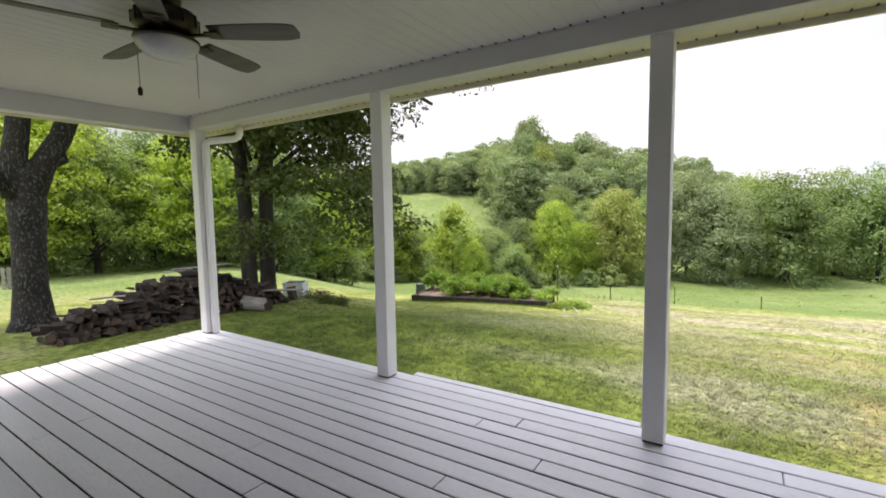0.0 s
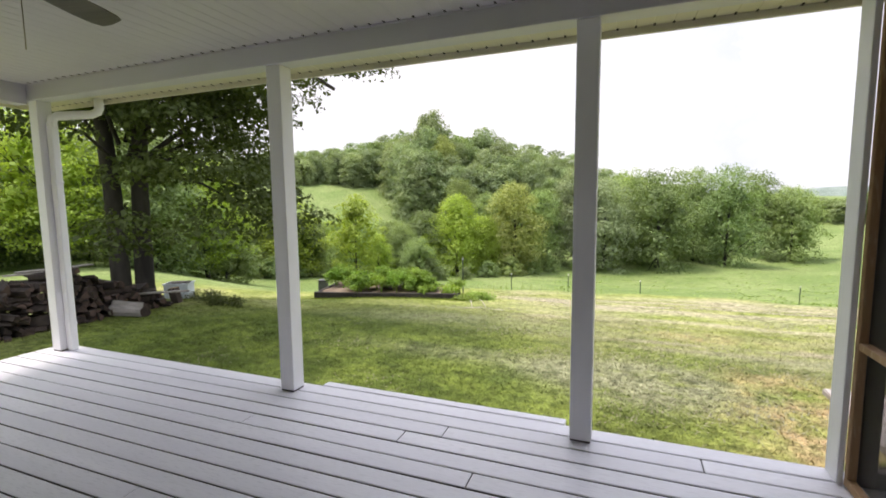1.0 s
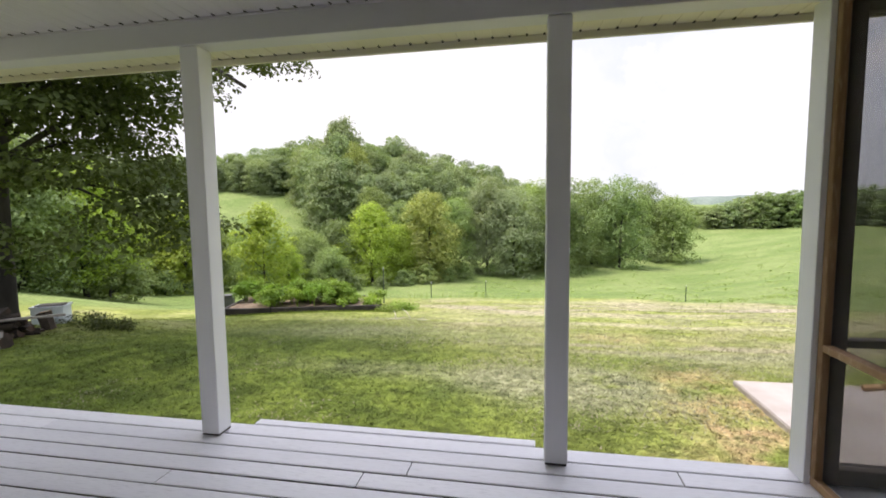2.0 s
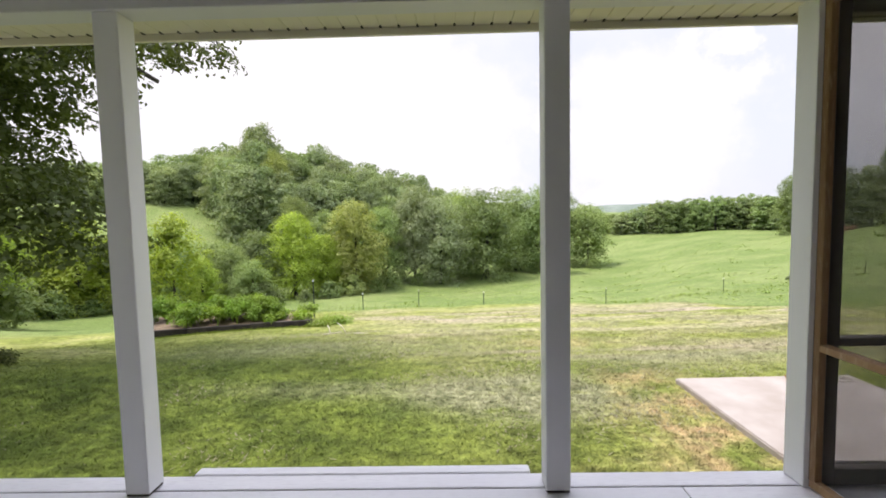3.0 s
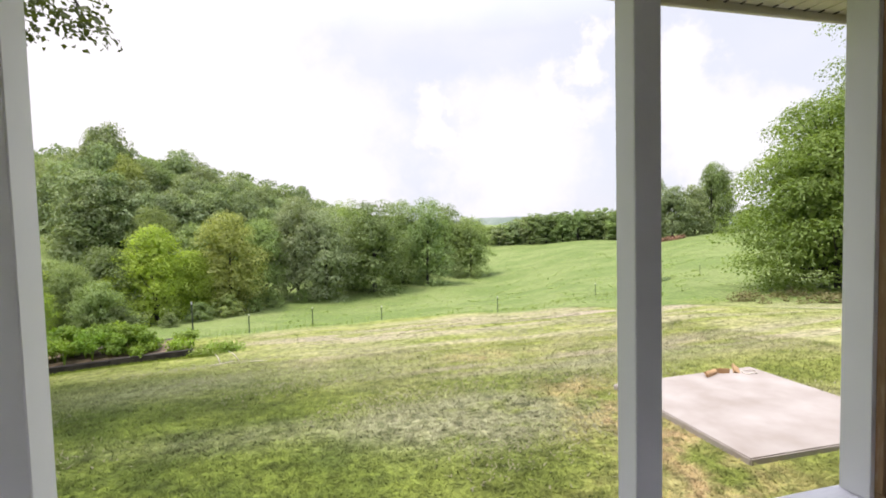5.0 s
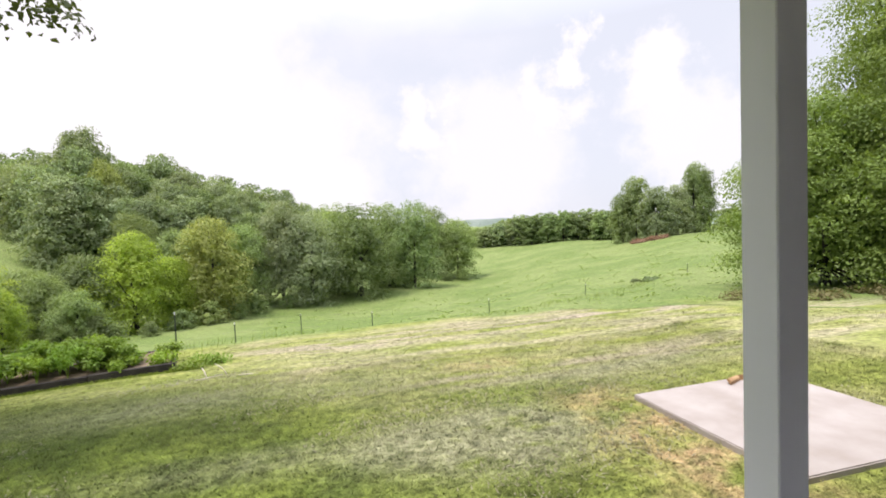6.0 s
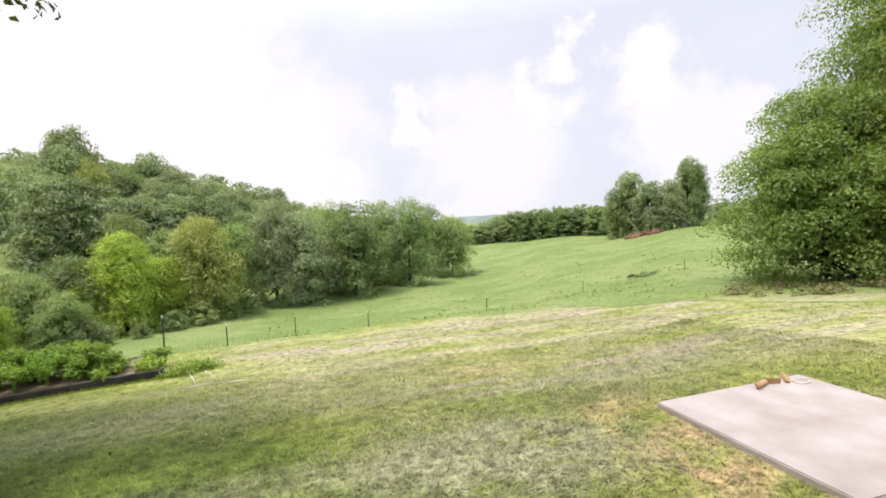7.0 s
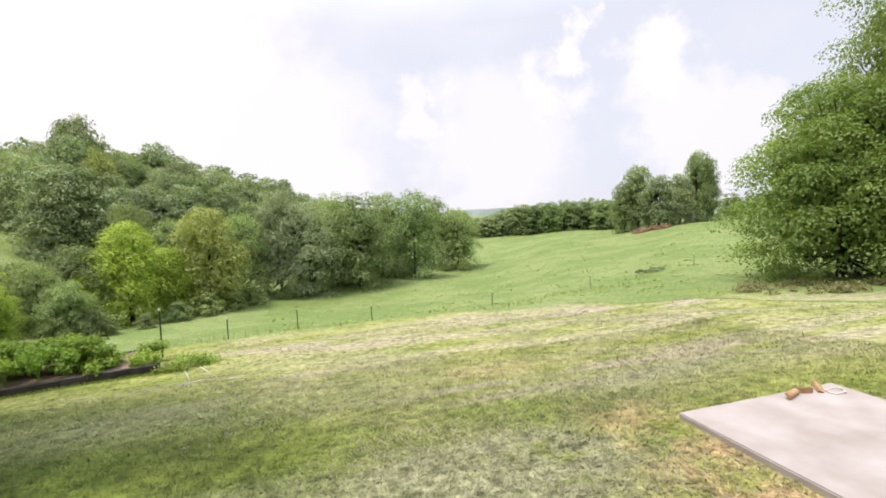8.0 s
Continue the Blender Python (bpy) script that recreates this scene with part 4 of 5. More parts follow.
build_downspout()


def build_fan(x, y, turn):
    f = thing("ceiling_fan", (x, y, CEIL), "dark bronze five-blade ceiling fan with frosted bowl light", "ceiling fan", turn=turn)
    part("canopy", lathe(bmesh.new(), [(0.03, -0.075), (0.06, -0.06), (0.075, -0.02), (0.076, -0.001)], 28), BRONZE, f)
    part("motor_housing", lathe(bmesh.new(), [(0.075, -0.185), (0.12, -0.178), (0.148, -0.15), (0.15, -0.11), (0.135, -0.075), (0.08, -0.05), (0.05, -0.04)], 36), BRONZE, f)
    for k in range(12):
        a = k * math.pi / 6
        m = Matrix.Rotation(a, 4, "Z")
        part("vent_rib", one_box(0.132, 0.154, -0.006, 0.006, -0.15, -0.09, 0.002, m), BRONZE, f)
    part("switch_housing", lathe(bmesh.new(), [(0.08, -0.222), (0.10, -0.215), (0.10, -0.19), (0.07, -0.186)], 30), BRONZE, f)
    part("light_bowl", lathe(bmesh.new(), [(0.012, -0.302), (0.05, -0.298), (0.10, -0.282), (0.135, -0.255), (0.146, -0.232), (0.146, -0.222)], 36), GLASS_BOWL, f, "frosted white glass bowl")
    part("bowl_rim", lathe(bmesh.new(), [(0.10, -0.2215), (0.15, -0.222), (0.152, -0.212), (0.10, -0.21)], 36), BRONZE, f)
    for k in range(5):
        m = Matrix.Rotation(radians(72 * k), 4, "Z")
        bm = bmesh.new()
        box(bm, 0.09, 0.24, -0.016, 0.016, -0.192, -0.182, 0.003, m)
        box(bm, 0.20, 0.27, -0.045, 0.045, -0.190, -0.183, 0.003, m)
        arm = part("blade_arm", bm, BRONZE, f)
        bm = bmesh.new()
        outline = [(0.22, -0.055), (0.36, -0.066), (0.52, -0.070), (0.62, -0.066), (0.655, -0.055), (0.67, 0.01), (0.66, 0.052), (0.60, 0.068), (0.5, 0.07), (0.36, 0.064), (0.22, 0.055)]
        tilt = m @ Matrix.Translation((0, 0, -0.176)) @ Matrix.Rotation(radians(-12), 4, "X")
        lowv = [bm.verts.new(tilt @ Vector((px, py, 0))) for px, py in outline]
        face = bm.faces.new(lowv)
        ex = bmesh.ops.extrude_face_region(bm, geom=[face])
        up = [v for v in ex["geom"] if isinstance(v, bmesh.types.BMVert)]
        bmesh.ops.translate(bm, vec=(0, 0, 0.007), verts=up)
        bmesh.ops.recalc_face_normals(bm, faces=bm.faces)
        part("blade", bm, BLADE, f, "dark grey-brown wooden blade")
    for cx, cy, ln, bead in ((-0.056, -0.117, 0.23, True), (0.056, 0.117, 0.26, False)):
        m = Matrix.Rotation(-turn, 4, "Z") @ Vector((cx, cy, 0))
        bm = bmesh.new()
        tube(bm, [(m.x, m.y, -0.215), (m.x, m.y, -0.225 - ln)], [0.0022, 0.0022], 6)
        ch = part("pull_chain", bm, CHAIN, f)
        if bead:
            bob = lathe(bmesh.new(), [(0.004, -0.045), (0.011, -0.04), (0.012, -0.012), (0.004, 0.0)], 12, (m.x, m.y, -0.225 - ln))
            part("pull_knob", bob, BRONZE, ch)
    return f


build_fan(-2.01, -1.60, radians(35))

# ---- yard things ----
SLAB_Z = -0.868


def build_slab():
    bm = bmesh.new()
    v = [bm.verts.new(p) for p in ((2.54, 1.81, SLAB_Z), (4.86, 1.77, SLAB_Z), (4.87, 3.96, SLAB_Z), (2.54, 3.92, SLAB_Z))]
    f = bm.faces.new(v)
    ex = bmesh.ops.extrude_face_region(bm, geom=[f])
    bmesh.ops.translate(bm, vec=(0, 0, -0.13), verts=[g for g in ex["geom"] if isinstance(g, bmesh.types.BMVert)])
    bmesh.ops.recalc_face_normals(bm, faces=bm.faces)
    bmesh.ops.bevel(bm, geom=bm.edges[:], offset=0.012, segments=2, affect="EDGES")
    solid("concrete_slab", bm, CONCRETE, "pale weathered square concrete slab set in the lawn", "slab")


build_slab()


def log_mesh(seed, length, r, split=True, mat_side=None, mat_end=None):
    """A split or round piece of firewood along x, with rough sides and sawn ends."""
    rnd = random.Random(seed)
    n = 7 if split else 13
    ang = sorted(rnd.uniform(0, 2 * math.pi) for _ in range(n)) if split else [2 * math.pi * k / n for k in range(n)]
    rad = [r * rnd.uniform(0.7, 1.15) for _ in ang]
    bm = bmesh.new()
    rings = []
    for x in (-length / 2, 0, length / 2):
        k = rnd.uniform(0.92, 1.06)
        rings.append([bm.verts.new((x + rnd.uniform(-0.012, 0.012), k * q * math.cos(a), k * q * math.sin(a))) for a, q in zip(ang, rad)])
    for a, c in zip(rings, rings[1:]):
        for i in range(n):
            bm.faces.new((a[i], a[(i + 1) % n], c[(i + 1) % n], c[i]))
    ends = [bm.faces.new(rings[0][::-1]), bm.faces.new(rings[-1])]
    for e in ends:
        e.material_index = 1
    bmesh.ops.recalc_face_normals(bm, faces=bm.faces)
    me = mesh_of("log", bm, mat_side or LOG_BARK)
    me.materials.append(mat_end or LOG_END)
    return me


def build_woodpile():
    rnd = random.Random(3)
    bx, by = -10.6, 2.6
    g0 = float(height(bx, by))
    pile = thing("woodpile", (bx, by, g0), "long heap of dark split firewood beside the tree", "woodpile")
    kinds = [log_mesh(k, rnd.uniform(0.36, 0.5), rnd.uniform(0.055, 0.105), k % 4 > 0) for k in range(18)]

    def top(y):
        pts = [(-2.5, 0.32), (-2.0, 0.55), (-1.2, 0.62), (-0.6, 0.95), (0.1, 1.08), (0.7, 1.12), (1.2, 0.9), (1.7, 0.75), (2.3, 0.45), (2.8, 0.2)]
        for (a, ha), (c, hc) in zip(pts, pts[1:]):
            if a <= y <= c:
                return ha + (hc - ha) * (y - a) / (c - a)
        return 0
    z = 0.07
    while z < 1.2:
        for depth, gap in ((0.0, 0.135), (-0.45, 0.30)):
            y = -2.5 + rnd.uniform(0, 0.1)
            while y < 2.8:
                if z < top(y) + rnd.uniform(-0.06, 0.05):
                    lo = float(height(bx, by + y)) - g0
                    ob = piece("log", rnd.choice(kinds), pile, (0.28 + depth - 0.16 * z + rnd.uniform(-0.1, 0.1), y, z + lo + rnd.uniform(-0.03, 0.03)))
                    ob.rotation_euler = (rnd.uniform(0, 6.28), rnd.uniform(-0.16, 0.16), rnd.choice((0, 0, 0, 1.2)) + rnd.uniform(-0.45, 0.45))
                y += gap * rnd.uniform(0.85, 1.3)
        z += 0.125
    # loose boards left on the heap
    for y, zz, ln, tw, w in ((0.35, 1.17, 0.9, 1.45, 0.16), (1.0, 1.16, 0.5, 1.7, 0.2), (-1.35, 0.74, 0.8, 1.3, 0.1), (-1.75, 0.52, 0.7, 1.45, 0.1), (0.0, 1.13, 0.6, 1.3, 0.14)):
        bm = one_box(-ln / 2, ln / 2, -w / 2, w / 2, 0, 0.028, 0.004, Matrix.Rotation(tw, 4, "Z"))
        b = part("board", bm, GREY_BOARD, pile, "grey weathered board")
        b.location = (0.0, y, zz)
    # fallen round beside the trunks
    ln = log_mesh(77, 0.75, 0.19, False, mat_side=GREY_BOARD)
    lg = new("fallen_log", ln)
    lg.location, lg.rotation_euler = (-9.85, 4.1, float(height(-9.85, 4.1)) + 0.16), (0.4, 0.05, 0.25)
    tagged(lg, "thick grey-brown log lying by the woodpile", "log")
    bm = one_box(-0.9, 0.9, -0.07, 0.07, -0.02, 0.02, 0.004)
    pl = solid("plank", bm, GREY_BOARD, "weathered grey plank leaning across the log", "plank", at=(-10.2, 4.75, float(height(-10.2, 4.75)) + 0.42))
    pl.rotation_euler = (0, 0.08, 1.15)
    st = new("stump", log_mesh(78, 0.42, 0.13, False, mat_end=SPLIT))
    st.location, st.rotation_euler = (-10.55, 5.75, float(height(-10.55, 5.75)) + 0.19), (0, 1.35, 0.4)
    tagged(st, "short upright reddish log stump beside the trunk", "stump")


build_woodpile()


def build_tote():
    x, y = -11.4, 6.55
    t = thing("storage_tote", (x, y, float(height(x, y))), "pale blue plastic tote heaped with dark scrap", "tote", turn=0.5)
    bm = bmesh.new()
    for a, c in (((-0.32, -0.3), (-0.22, 0.22)), ((0.3, 0.32), (-0.22, 0.22))):
        box(bm, a[0], a[1], c[0], c[1], 0, 0.44, 0.004)
    box(bm, -0.298, 0.298, -0.22, -0.2, 0, 0.44, 0.004)
    box(bm, -0.298, 0.298, 0.2, 0.22, 0, 0.44, 0.004)
    box(bm, -0.298, 0.298, -0.198, 0.198, 0, 0.02)
    part("tub", bm, TOTE, t)
    bm = bmesh.new()
    box(bm, -0.345, 0.345, -0.245, -0.222, 0.41, 0.45, 0.006); box(bm, -0.345, 0.345, 0.222, 0.245, 0.41, 0.45, 0.006)
    box(bm, -0.345, -0.322, -0.22, 0.22, 0.41, 0.45, 0.006); box(bm, 0.322, 0.345, -0.22, 0.22, 0.41, 0.45, 0.006)
    part("rim", bm, TOTE, t)
    s = part("scrap", one_box(-0.27, 0.27, -0.18, 0.18, 0.36, 0.47, 0.02), DARK_VOID, t, "dark scrap showing over the rim")


build_tote()


def leaf_heap(name, centres, sizes, n, leaf, material, seed, flat=0.7):
    rng = np.random.default_rng(seed)
    centres, sizes = np.array(centres, float), np.array(sizes, float)
    pick = rng.choice(len(centres), n, p=sizes ** 2 / (sizes ** 2).sum())
    way = rng.normal(0, 1, (n, 3)); way /= np.linalg.norm(way, axis=1)[:, None]
    pts = centres[pick] + way * (sizes[pick] * rng.uniform(0.3, 1.05, n))[:, None] * np.array([1, 1, flat])
    return quads_mesh(name, pts, way * 0.5 + np.array([0, 0, 0.7]), leaf, material, 0.5, rng=rng)


def build_bed():
    """Raised bed of dark timbers with leafy plants; local x runs along its front."""
    x0, y0, x1, y1 = -9.45, 10.03, -4.67, 11.1
    turn = math.atan2(y1 - y0, x1 - x0)
    ln = math.hypot(x1 - x0, y1 - y0)
    g = -1.76
    bed = thing("raised_bed", (x0, y0, g), "raised garden bed of dark timbers full of leafy plants", "garden bed", turn=turn)
    z1 = 0.15
    for a, c, dz in ((0, 1.55, -0.012), (1.56, 3.2, 0.0), (3.21, ln, 0.02)):
        part("timber", one_box(a, c, 0, 0.10, -0.25, z1 + dz, 0.012), BED_TIMBER, bed)
    part("timber", one_box(ln - 0.11, ln, 0.11, 0.7, -0.5, z1 - 0.03, 0.012), BED_TIMBER, bed)
    part("timber", one_box(0, 0.10, 0.11, 2.1, -0.3, z1 - 0.03, 0.012), BED_TIMBER, bed)
    part("timber", one_box(0.11, ln - 0.12, 2.0, 2.1, -0.6, z1 - 0.05, 0.012), BED_TIMBER, bed)
    bm = bmesh.new()
    bmesh.ops.create_grid(bm, x_segments=24, y_segments=12, size=0.5)
    for v in bm.verts:
        v.co = Vector((0.11 + (v.co.x + 0.5) * (ln - 0.23), 0.11 + (v.co.y + 0.5) * 1.88, 0.09 + 0.05 * noise.noise(v.co * 9)))
    part("soil", bm, SOIL, bed, "bare brown soil")
    rnd = random.Random(8)
    for i in range(42):
        u = rnd.uniform(0.03, 0.74) if i < 36 else rnd.uniform(0.74, 0.97)
        lx, ly = u * ln, rnd.uniform(0.3, 1.85)
        hgt = rnd.uniform(0.42, 0.75) if u < 0.74 else 0.6 if i == 41 else rnd.uniform(0.14, 0.3)
        w = Matrix.Translation((x0, y0, g)) @ Matrix.Rotation(turn, 4, "Z") @ Vector((lx, ly, 0.10))
        pl = thing("garden_plant", w, "bushy bright green garden plant in the bed", "plant", "bed plants", turn=rnd.uniform(0, 6))
        bm = bmesh.new()
        for k in range(4):
            a = k * 1.6 + rnd.uniform(0, 1)
            tube(bm, [(0, 0, -0.03), (0.06 * math.cos(a), 0.06 * math.sin(a), hgt * 0.5), (0.16 * math.cos(a), 0.16 * math.sin(a), hgt * 0.9)], [0.009, 0.007, 0.003], 5, False)
        part("stem", bm, LEAF_BED, pl)
        cs = [(rnd.uniform(-0.24, 0.24), rnd.uniform(-0.24, 0.24), hgt * rnd.uniform(0.35, 0.95)) for _ in range(9)]
        lf = new("leaves", leaf_heap("leaves", cs, [0.18] * 9, 620, 0.072, LEAF_BED, 300 + i))
        lf.parent = pl
        tagged(lf, kind="stuff")


build_bed()


def build_fence():
    rnd = random.Random(6)
    posts = []
    for b, r, hgt in ((-16.2, 14.6, 1.35), (-10.0, 19.2, 0.85), (-2.5, 20.6, 1.1), (6.2, 22.0, 1.05), (21.2, 27.5, 1.0), (33.0, 36, 0.95), (44.0, 44, 0.95)):
        a = radians(b)
        x, y = -1.2 + r * math.sin(a), -0.5 + r * math.cos(a)
        z = float(height(x, y))
        p = thing("fence_post", (x, y, z), "thin green steel fence post with a pale tip", "fence post", "fence posts", turn=rnd.uniform(0, 3))
        bm = bmesh.new()
        box(bm, -0.022, 0.022, -0.003, 0.003, -0.2, hgt - 0.08)
        box(bm, -0.003, 0.003, 0.0032, 0.03, -0.2, hgt - 0.08)
        part("rail", bm, FENCE_STEEL, p)
        bm = bmesh.new()
        box(bm, -0.023, 0.023, -0.004, 0.004, hgt - 0.079, hgt); box(bm, -0.004, 0.004, 0.0042, 0.031, hgt - 0.079, hgt)
        part("tip", bm, FENCE_TIP, p)
        if abs(b + 14.9) > 1:
            posts.append((x, y, z))
    w = thing("fence_wire", (0, 0, 0), "thin sagging wire strands between the fence posts", "fence wire")
    for k in range(4):
        bm = bmesh.new()
        path = []
        for (a, c, z), (a2, c2, z2) in zip(posts, posts[1:]):
            for f in (0, 0.5):
                path.append((a + (a2 - a) * f, c + (c2 - c) * f, z + (z2 - z) * f + 0.25 + 0.26 * k - (0.04 if f else 0)))
        tube(bm, path, [0.002] * len(path), 4)
        part("strand", bm, WIRE, w)


build_fence()


def build_litter():
    """Split chunks on the slab with a loop of cord, bleached sticks by the bed."""
    for i, (x, y, ln, r, tw) in enumerate(((4.02, 3.80, 0.26, 0.04, 0.35), (4.25, 3.82, 0.17, 0.038, -0.3), (4.50, 3.84, 0.2, 0.05, 0.9))):
        ob = new("wood_chunk", log_mesh(90 + i, ln, r, True, SPLIT, SPLIT))
        ob.location, ob.rotation_euler = (x, y, SLAB_Z + 0.034), (0.5 * i, -0.25 if i == 2 else 0.03, tw)
        tagged(ob, "orange-brown split wood chunk lying on the slab", "wood chunk", "wood chunks")
    bm = bmesh.new()
    tube(bm, [(0.11 * math.cos(k / 3), 0.08 * math.sin(k / 3), 0.012 + 0.01 * math.sin(k)) for k in range(19)], [0.007] * 19, 6)
    solid("cord_loop", bm, BLEACHED, "pale loop of stiff cord lying on the slab", "cord", at=(4.62, 3.74, SLAB_Z))
    for i, (x, y, ln, tw, lift) in enumerate(((-3.3, 9.75, 0.35, 2.3, 0.55), (-3.7, 9.7, 0.3, 1.9, 0.5), (-3.85, 9.5, 0.5, 0.2, 0.03), (-3.0, 9.4, 0.4, -0.4, 0.05))):
        bm = bmesh.new()
        tube(bm, [(0, 0, 0), (ln * 0.5, 0.02, ln * lift * 0.7), (ln, 0.05, ln * lift)], [0.013, 0.012, 0.007], 6)
        ob = solid("stick", bm, BLEACHED, "short bleached dead stick lying on the lawn", "stick", "sticks", at=(x, y, float(height(x, y)) + 0.011))
        ob.rotation_euler = (0, 0, tw)


build_litter()


def build_oddments():
    """Compost bin behind the bed, old pallet by the woods, weeds by the trunks."""
    x, y = -13.8, 16.5
    c = thing("compost_bin", (x, y, float(height(x, y))), "dark grey plastic compost bin standing in the grass", "compost bin", turn=0.4)
    c.scale = (0.7, 0.7, 0.7)
    bm = bmesh.new()
    box(bm, -0.33, 0.33, -0.33, 0.33, -0.05, 0.86, 0.05)
    for v in bm.verts:
        k = 1 - 0.14 * v.co.z
        v.co.x, v.co.y = v.co.x * k, v.co.y * k
    part("body", bm, BIN, c)
    part("lid", one_box(-0.32, 0.32, -0.32, 0.32, 0.865, 0.93, 0.02), BIN, c)
    for z in (0.2, 0.45, 0.7):
        part("band", one_box(-0.325 + 0.035 * z, 0.325 - 0.035 * z, -0.338 + 0.04 * z, -0.30, z, z + 0.03, 0.004), BIN, c)
    x, y = -25.6, 3.3
    p = thing("pallet", (x, y, float(height(x, y))), "old grey wooden pallet standing by the woods", "pallet", turn=1.35)
    for i in range(6):
        part("slat", one_box(-0.5 + 0.18 * i, -0.38 + 0.18 * i, 0, 0.022, 0.0, 0.95, 0.003), GREY_BOARD, p)
    for z in (0.08, 0.45, 0.8):
        part("rail", one_box(-0.5, 0.52, 0.024, 0.11, z, z + 0.08, 0.003), GREY_BOARD, p)
    rnd = random.Random(31)
    for x, y, s in ((-9.9, 6.5, 0.30), (-9.3, 6.3, 0.22), (-11.0, 6.75, 0.26), (-4.25, 11.2, 0.22), (-4.05, 11.6, 0.25)):
        z = float(height(x, y))
        cs = [(x + rnd.uniform(-0.4, 0.4), y + rnd.uniform(-0.3, 0.3), z + 0.08) for _ in range(7)]
        tagged(new("weed_clump", leaf_heap("weed_clump", cs, [s] * 7, 800, 0.055, LEAF_BED if x > -5 else LEAF_MAPLE, int(-x * 10))), "low leafy weeds growing out of the lawn", "weeds", kind="stuff")


BIN = surface("bin_plastic", (0.03, 0.032, 0.035), (0.05, 0.052, 0.055), 4, 40, 0.5, 0.1)
build_oddments()


# ---- grass and weeds ----
def blades_mesh(name, xy, length, width, lean, material, rng, lift=0.0):
    """Single bent blades of grass rooted in the ground."""
    n = len(xy)
    z = height(xy[:, 0], xy[:, 1]) + lift
    a = rng.uniform(0, 2 * np.pi, n)
    d = np.column_stack([np.cos(a), np.sin(a)])
    side = np.column_stack([-d[:, 1], d[:, 0]])
    ln = length * rng.uniform(0.5, 1.3, n)
    w = (width * rng.uniform(0.6, 1.3, n))[:, None]
    k = (lean * rng.uniform(0.3, 1.5, n) * ln)[:, None]
    P = np.empty((n, 3, 3))
    P[:, 0, :2], P[:, 1, :2] = xy - side * w / 2, xy + side * w / 2
    P[:, 0, 2] = P[:, 1, 2] = z - 0.006
    P[:, 2, :2] = xy + d * k
    P[:, 2, 2] = z + ln
    X, Y = np.repeat(xy[:, 0], 3), np.repeat(xy[:, 1], 3)
    me = bpy.data.meshes.new(name)
    me.vertices.add(n * 3)
    me.vertices.foreach_set("co", P.reshape(-1).astype(np.float32))
    me.loops.add(n * 3)
    me.loops.foreach_set("vertex_index", np.arange(n * 3, dtype=np.int32))
    me.polygons.add(n)
    me.polygons.foreach_set("loop_start", np.arange(0, n * 3, 3, dtype=np.int32))
    me.update(calc_edges=True)
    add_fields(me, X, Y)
    me.materials.append(material)
    return me


def clear_of_slab(p):
    return ~((p[:, 0] > 2.53) & (p[:, 0] < 4.9) & (p[:, 1] > 1.75) & (p[:, 1] < 3.97))


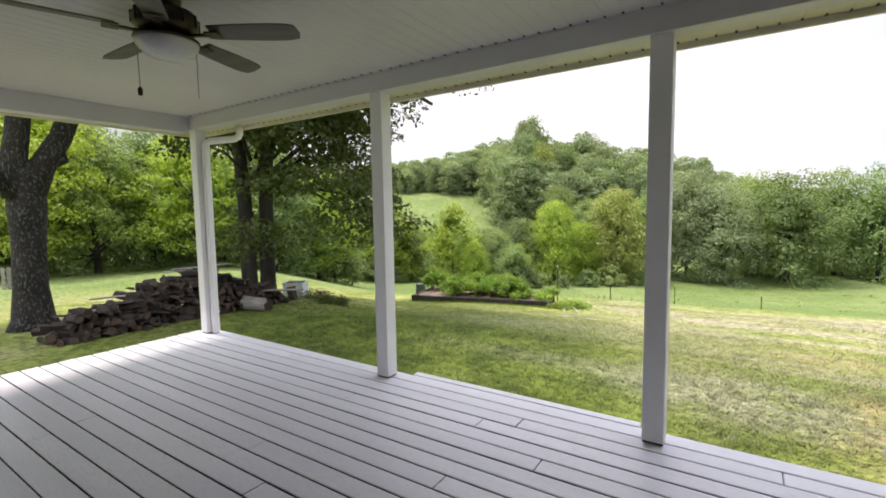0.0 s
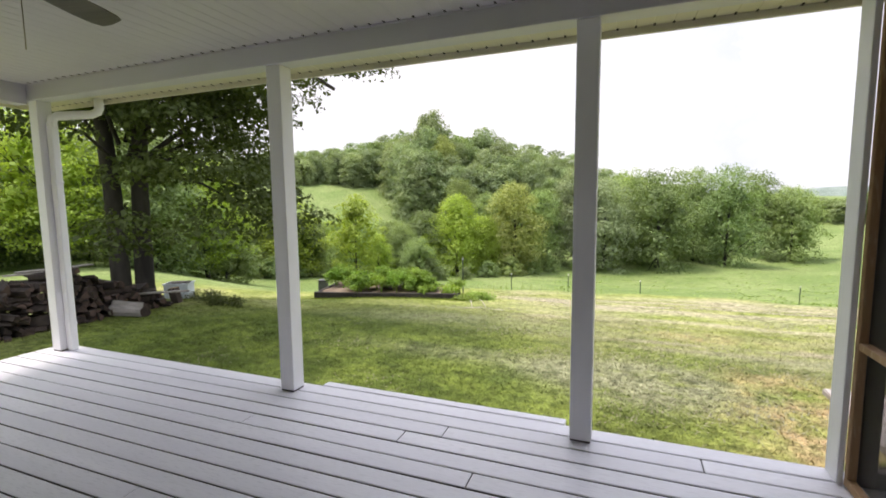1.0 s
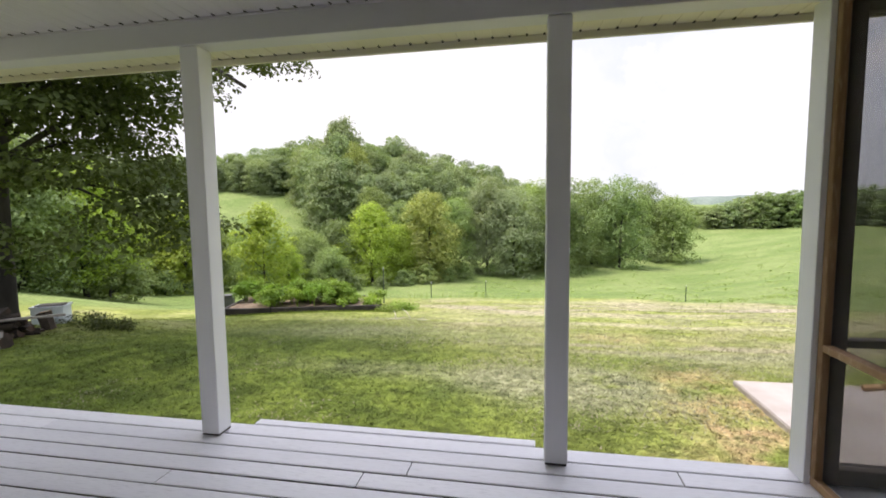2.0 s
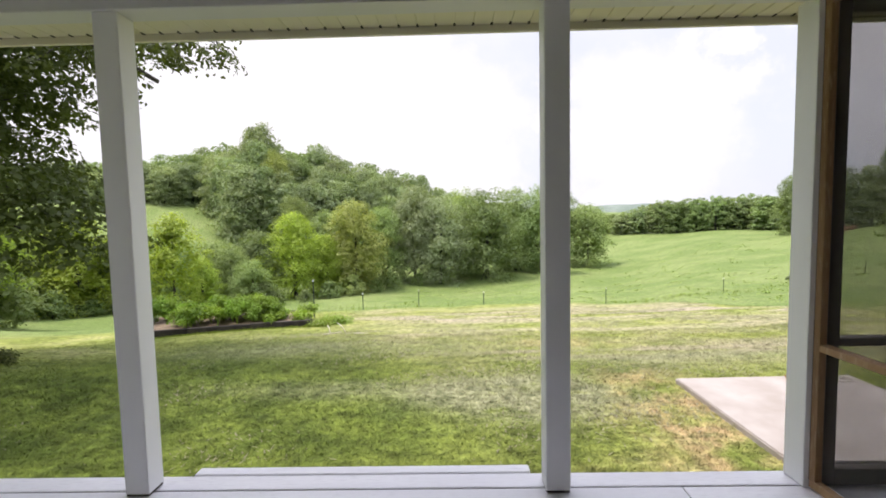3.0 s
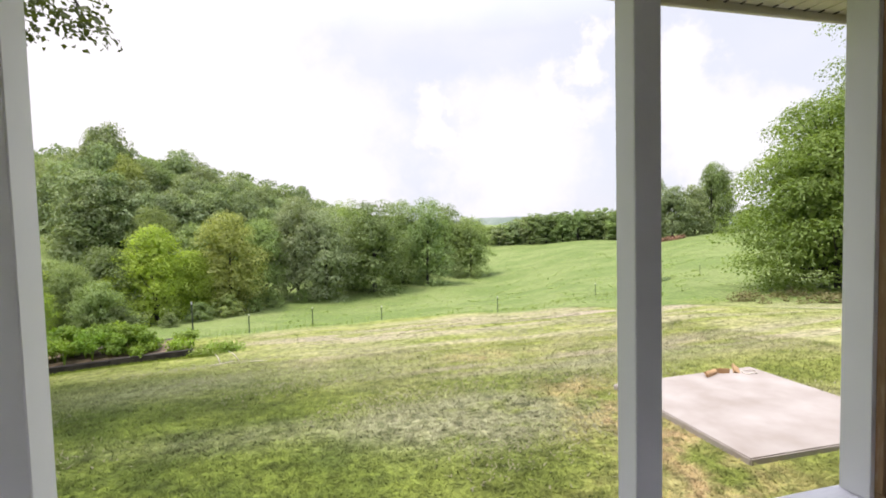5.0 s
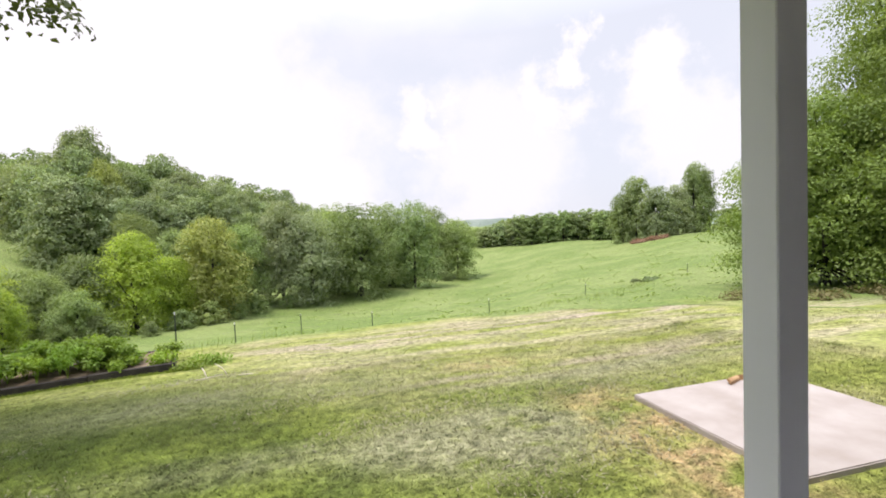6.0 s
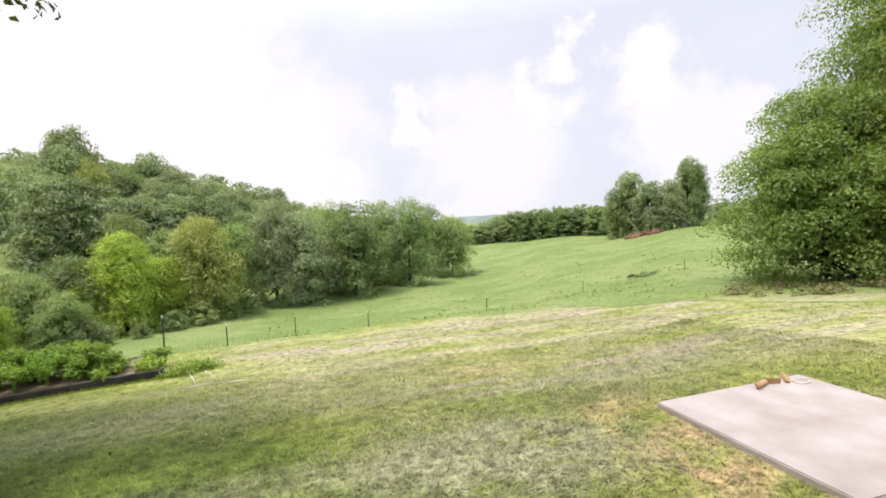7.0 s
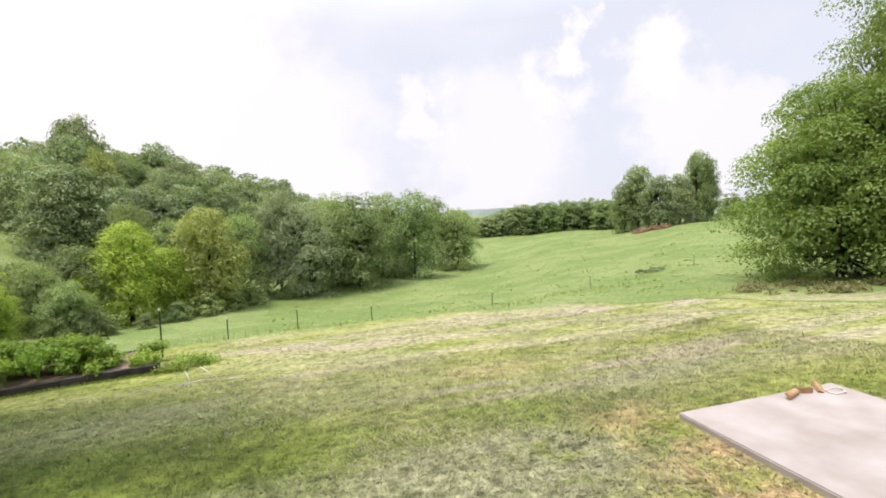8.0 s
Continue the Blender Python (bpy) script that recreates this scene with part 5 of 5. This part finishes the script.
def build_grass():
    rng = np.random.default_rng(12)

    def spots(n, x0, x1, y0, y1, clump):
        c = np.column_stack([rng.uniform(x0, x1, n // clump), rng.uniform(y0, y1, n // clump)])
        p = np.repeat(c, clump, axis=0) + rng.normal(0, 0.05, (n // clump * clump, 2))
        return p[clear_of_slab(p) & (p[:, 1] > 0.3)]
    for lab, n, x0, x1, y0, y1, ln, w in (("short mown grass blades on the lawn by the deck", 110000, -7, 8, 0.3, 6.5, 0.026, 0.014),
                                          ("tufts of longer grass left standing by the mower", 150000, -8, 8, 0.3, 9, 0.042, 0.013),
                                          ("short mown grass blades on the farther lawn", 60000, -11, 14, 6, 15, 0.022, 0.022),
                                          ("shaded grass blades beside the woodpile", 40000, -12, -5, -2.5, 7, 0.035, 0.016)):
        ob = new("grass", blades_mesh("grass", spots(n, x0, x1, y0, y1, 6), ln, w, 2.6, GRASS, rng))
        tagged(ob, lab, "grass", kind="stuff")
    # mown clippings lying in loose rows
    n = 34000
    x = rng.uniform(-6, 8, n)
    row = rng.integers(0, 6, n)
    y = np.array([2.6, 4.4, 6.1, 7.7, 9.6, 12.0])[row] + 0.10 * x + rng.normal(0, 0.30, n) + 0.3 * np.sin(x * 0.8 + row)
    keep = (np.sin(x * 1.7 + row * 2.1) + np.sin(x * 0.63 + row) + rng.normal(0, 0.5, n)) > 0.1
    p = np.column_stack([x, y])[keep]
    p = p[clear_of_slab(p) & (p[:, 1] > 0.5)]
    tagged(new("clippings", blades_mesh("clippings", p, 0.016, 0.02, 3.0, BLADE_DRY, rng, 0.012)), "dry grey-brown grass clippings lying in rows", "clippings", kind="stuff")
    # taller grass along the fence and the bed
    n = 1000
    x = rng.uniform(-6, 30, n)
    y = 19.3 + 0.5 * x + rng.normal(0, 1.0, n)
    tagged(new("grass", blades_mesh("grass", np.column_stack([x, y]), 0.3, 0.02, 0.5, WEED, rng)), "tall unmown grass along the fence line", "grass", kind="stuff")
    f = rng.uniform(0, 1.08, 2600)
    p = np.column_stack([-9.5 + 4.85 * f, 9.93 + 1.07 * f]) + rng.normal(0, 0.05, (2600, 2))
    tagged(new("grass", blades_mesh("grass", p, 0.06, 0.014, 0.6, BLADE_GREEN, rng)), "tufts of grass along the bed timbers", "grass", kind="stuff")
    # weeds scattered over the pasture
    n = 5200
    b, r = np.radians(rng.uniform(-8, 62, n)), rng.uniform(24, 105, n)
    c = np.column_stack([r * np.sin(b), r * np.cos(b)])
    c = c[rng.random(n) < 0.14]
    pts = np.repeat(c, 9, axis=0) + rng.normal(0, 0.28, (len(c) * 9, 2))
    z = height(pts[:, 0], pts[:, 1]) + rng.uniform(0.0, 0.14, len(pts))
    P = np.column_stack([pts, z])
    me = quads_mesh("pasture_weeds", P, np.tile([0.0, 0.0, 0.8], (len(P), 1)), 0.2, WEED, 0.22, rng=rng)
    tagged(new("pasture_weeds", me), "scattered leafy weeds in the pasture grass", "weeds", kind="stuff")


build_grass()


def build_brush():
    rnd = random.Random(21)
    cs, sz = [], []
    for i in range(60):
        b = 47 + 34 * i / 59
        x, y, z = on_ground(b, rnd.uniform(24, 27.5))
        cs.append((x, y, z + 0.12)); sz.append(rnd.uniform(0.25, 0.55))
    tagged(new("brush", leaf_heap("brush", cs, sz, 9000, 0.10, BRUSH, 41)), "dry brown brush under the corner trees", "brush", kind="stuff")
    for b, d, s in ((38.9, 42, 0.6), (38.0, 42.5, 0.45), (39.6, 42.6, 0.4)):
        x, y, z = on_ground(b, d)
        cs = [(x + rnd.uniform(-0.6, 0.6) * s * 2, y + rnd.uniform(-0.5, 0.5), z + 0.2) for _ in range(6)]
        tagged(new("shrub", leaf_heap("shrub", cs, [0.45 * s] * 6, 500, 0.14, LEAF_WOODS, int(b * 10))), "low dark weed clump standing in the pasture", "shrub", "pasture clumps")
    cs, sz = [], []
    for i in range(26):
        x, y, z = on_ground(37.8 + 3.6 * i / 25, rnd.uniform(101, 103))
        cs.append((x, y, z + 0.3)); sz.append(rnd.uniform(0.5, 0.9))
    tagged(new("brush", leaf_heap("brush", cs, sz, 2600, 0.3, RUSTY, 43)), "rusty dry brush below the crest trees", "brush", kind="stuff")
    # far ridge beyond the valley
    bm = bmesh.new()
    prev = None
    for i in range(121):
        a = radians(-60 + 160 * i / 120)
        d = 620 + 40 * math.sin(i * 0.7)
        h = 9 + 3 * math.sin(i * 0.23) + 2.2 * noise.noise(Vector((i * 0.9, 0, 0))) + 1.4 * noise.noise(Vector((i * 2.7, 3, 0)))
        ring = [bm.verts.new((r * math.sin(a), r * math.cos(a), z)) for r, z in ((d - 60, -12), (d - 15, h * 0.75), (d, h), (d + 60, h * 0.6), (d + 160, -12))]
        if prev:
            for k in range(4):
                f = bm.faces.new((prev[k], prev[k + 1], ring[k + 1], ring[k]))
                f.smooth = True
        prev = ring
    bmesh.ops.recalc_face_normals(bm, faces=bm.faces)
    hz = surface("far_ridge", (0.13, 0.17, 0.14), (0.17, 0.21, 0.18), 0.05, 0.4, 0.95, 0.8, bump_dist=2.0)
    solid("backdrop", bm, hz, "distant blue-green wooded ridge", "ridge", kind="structure")


build_brush()
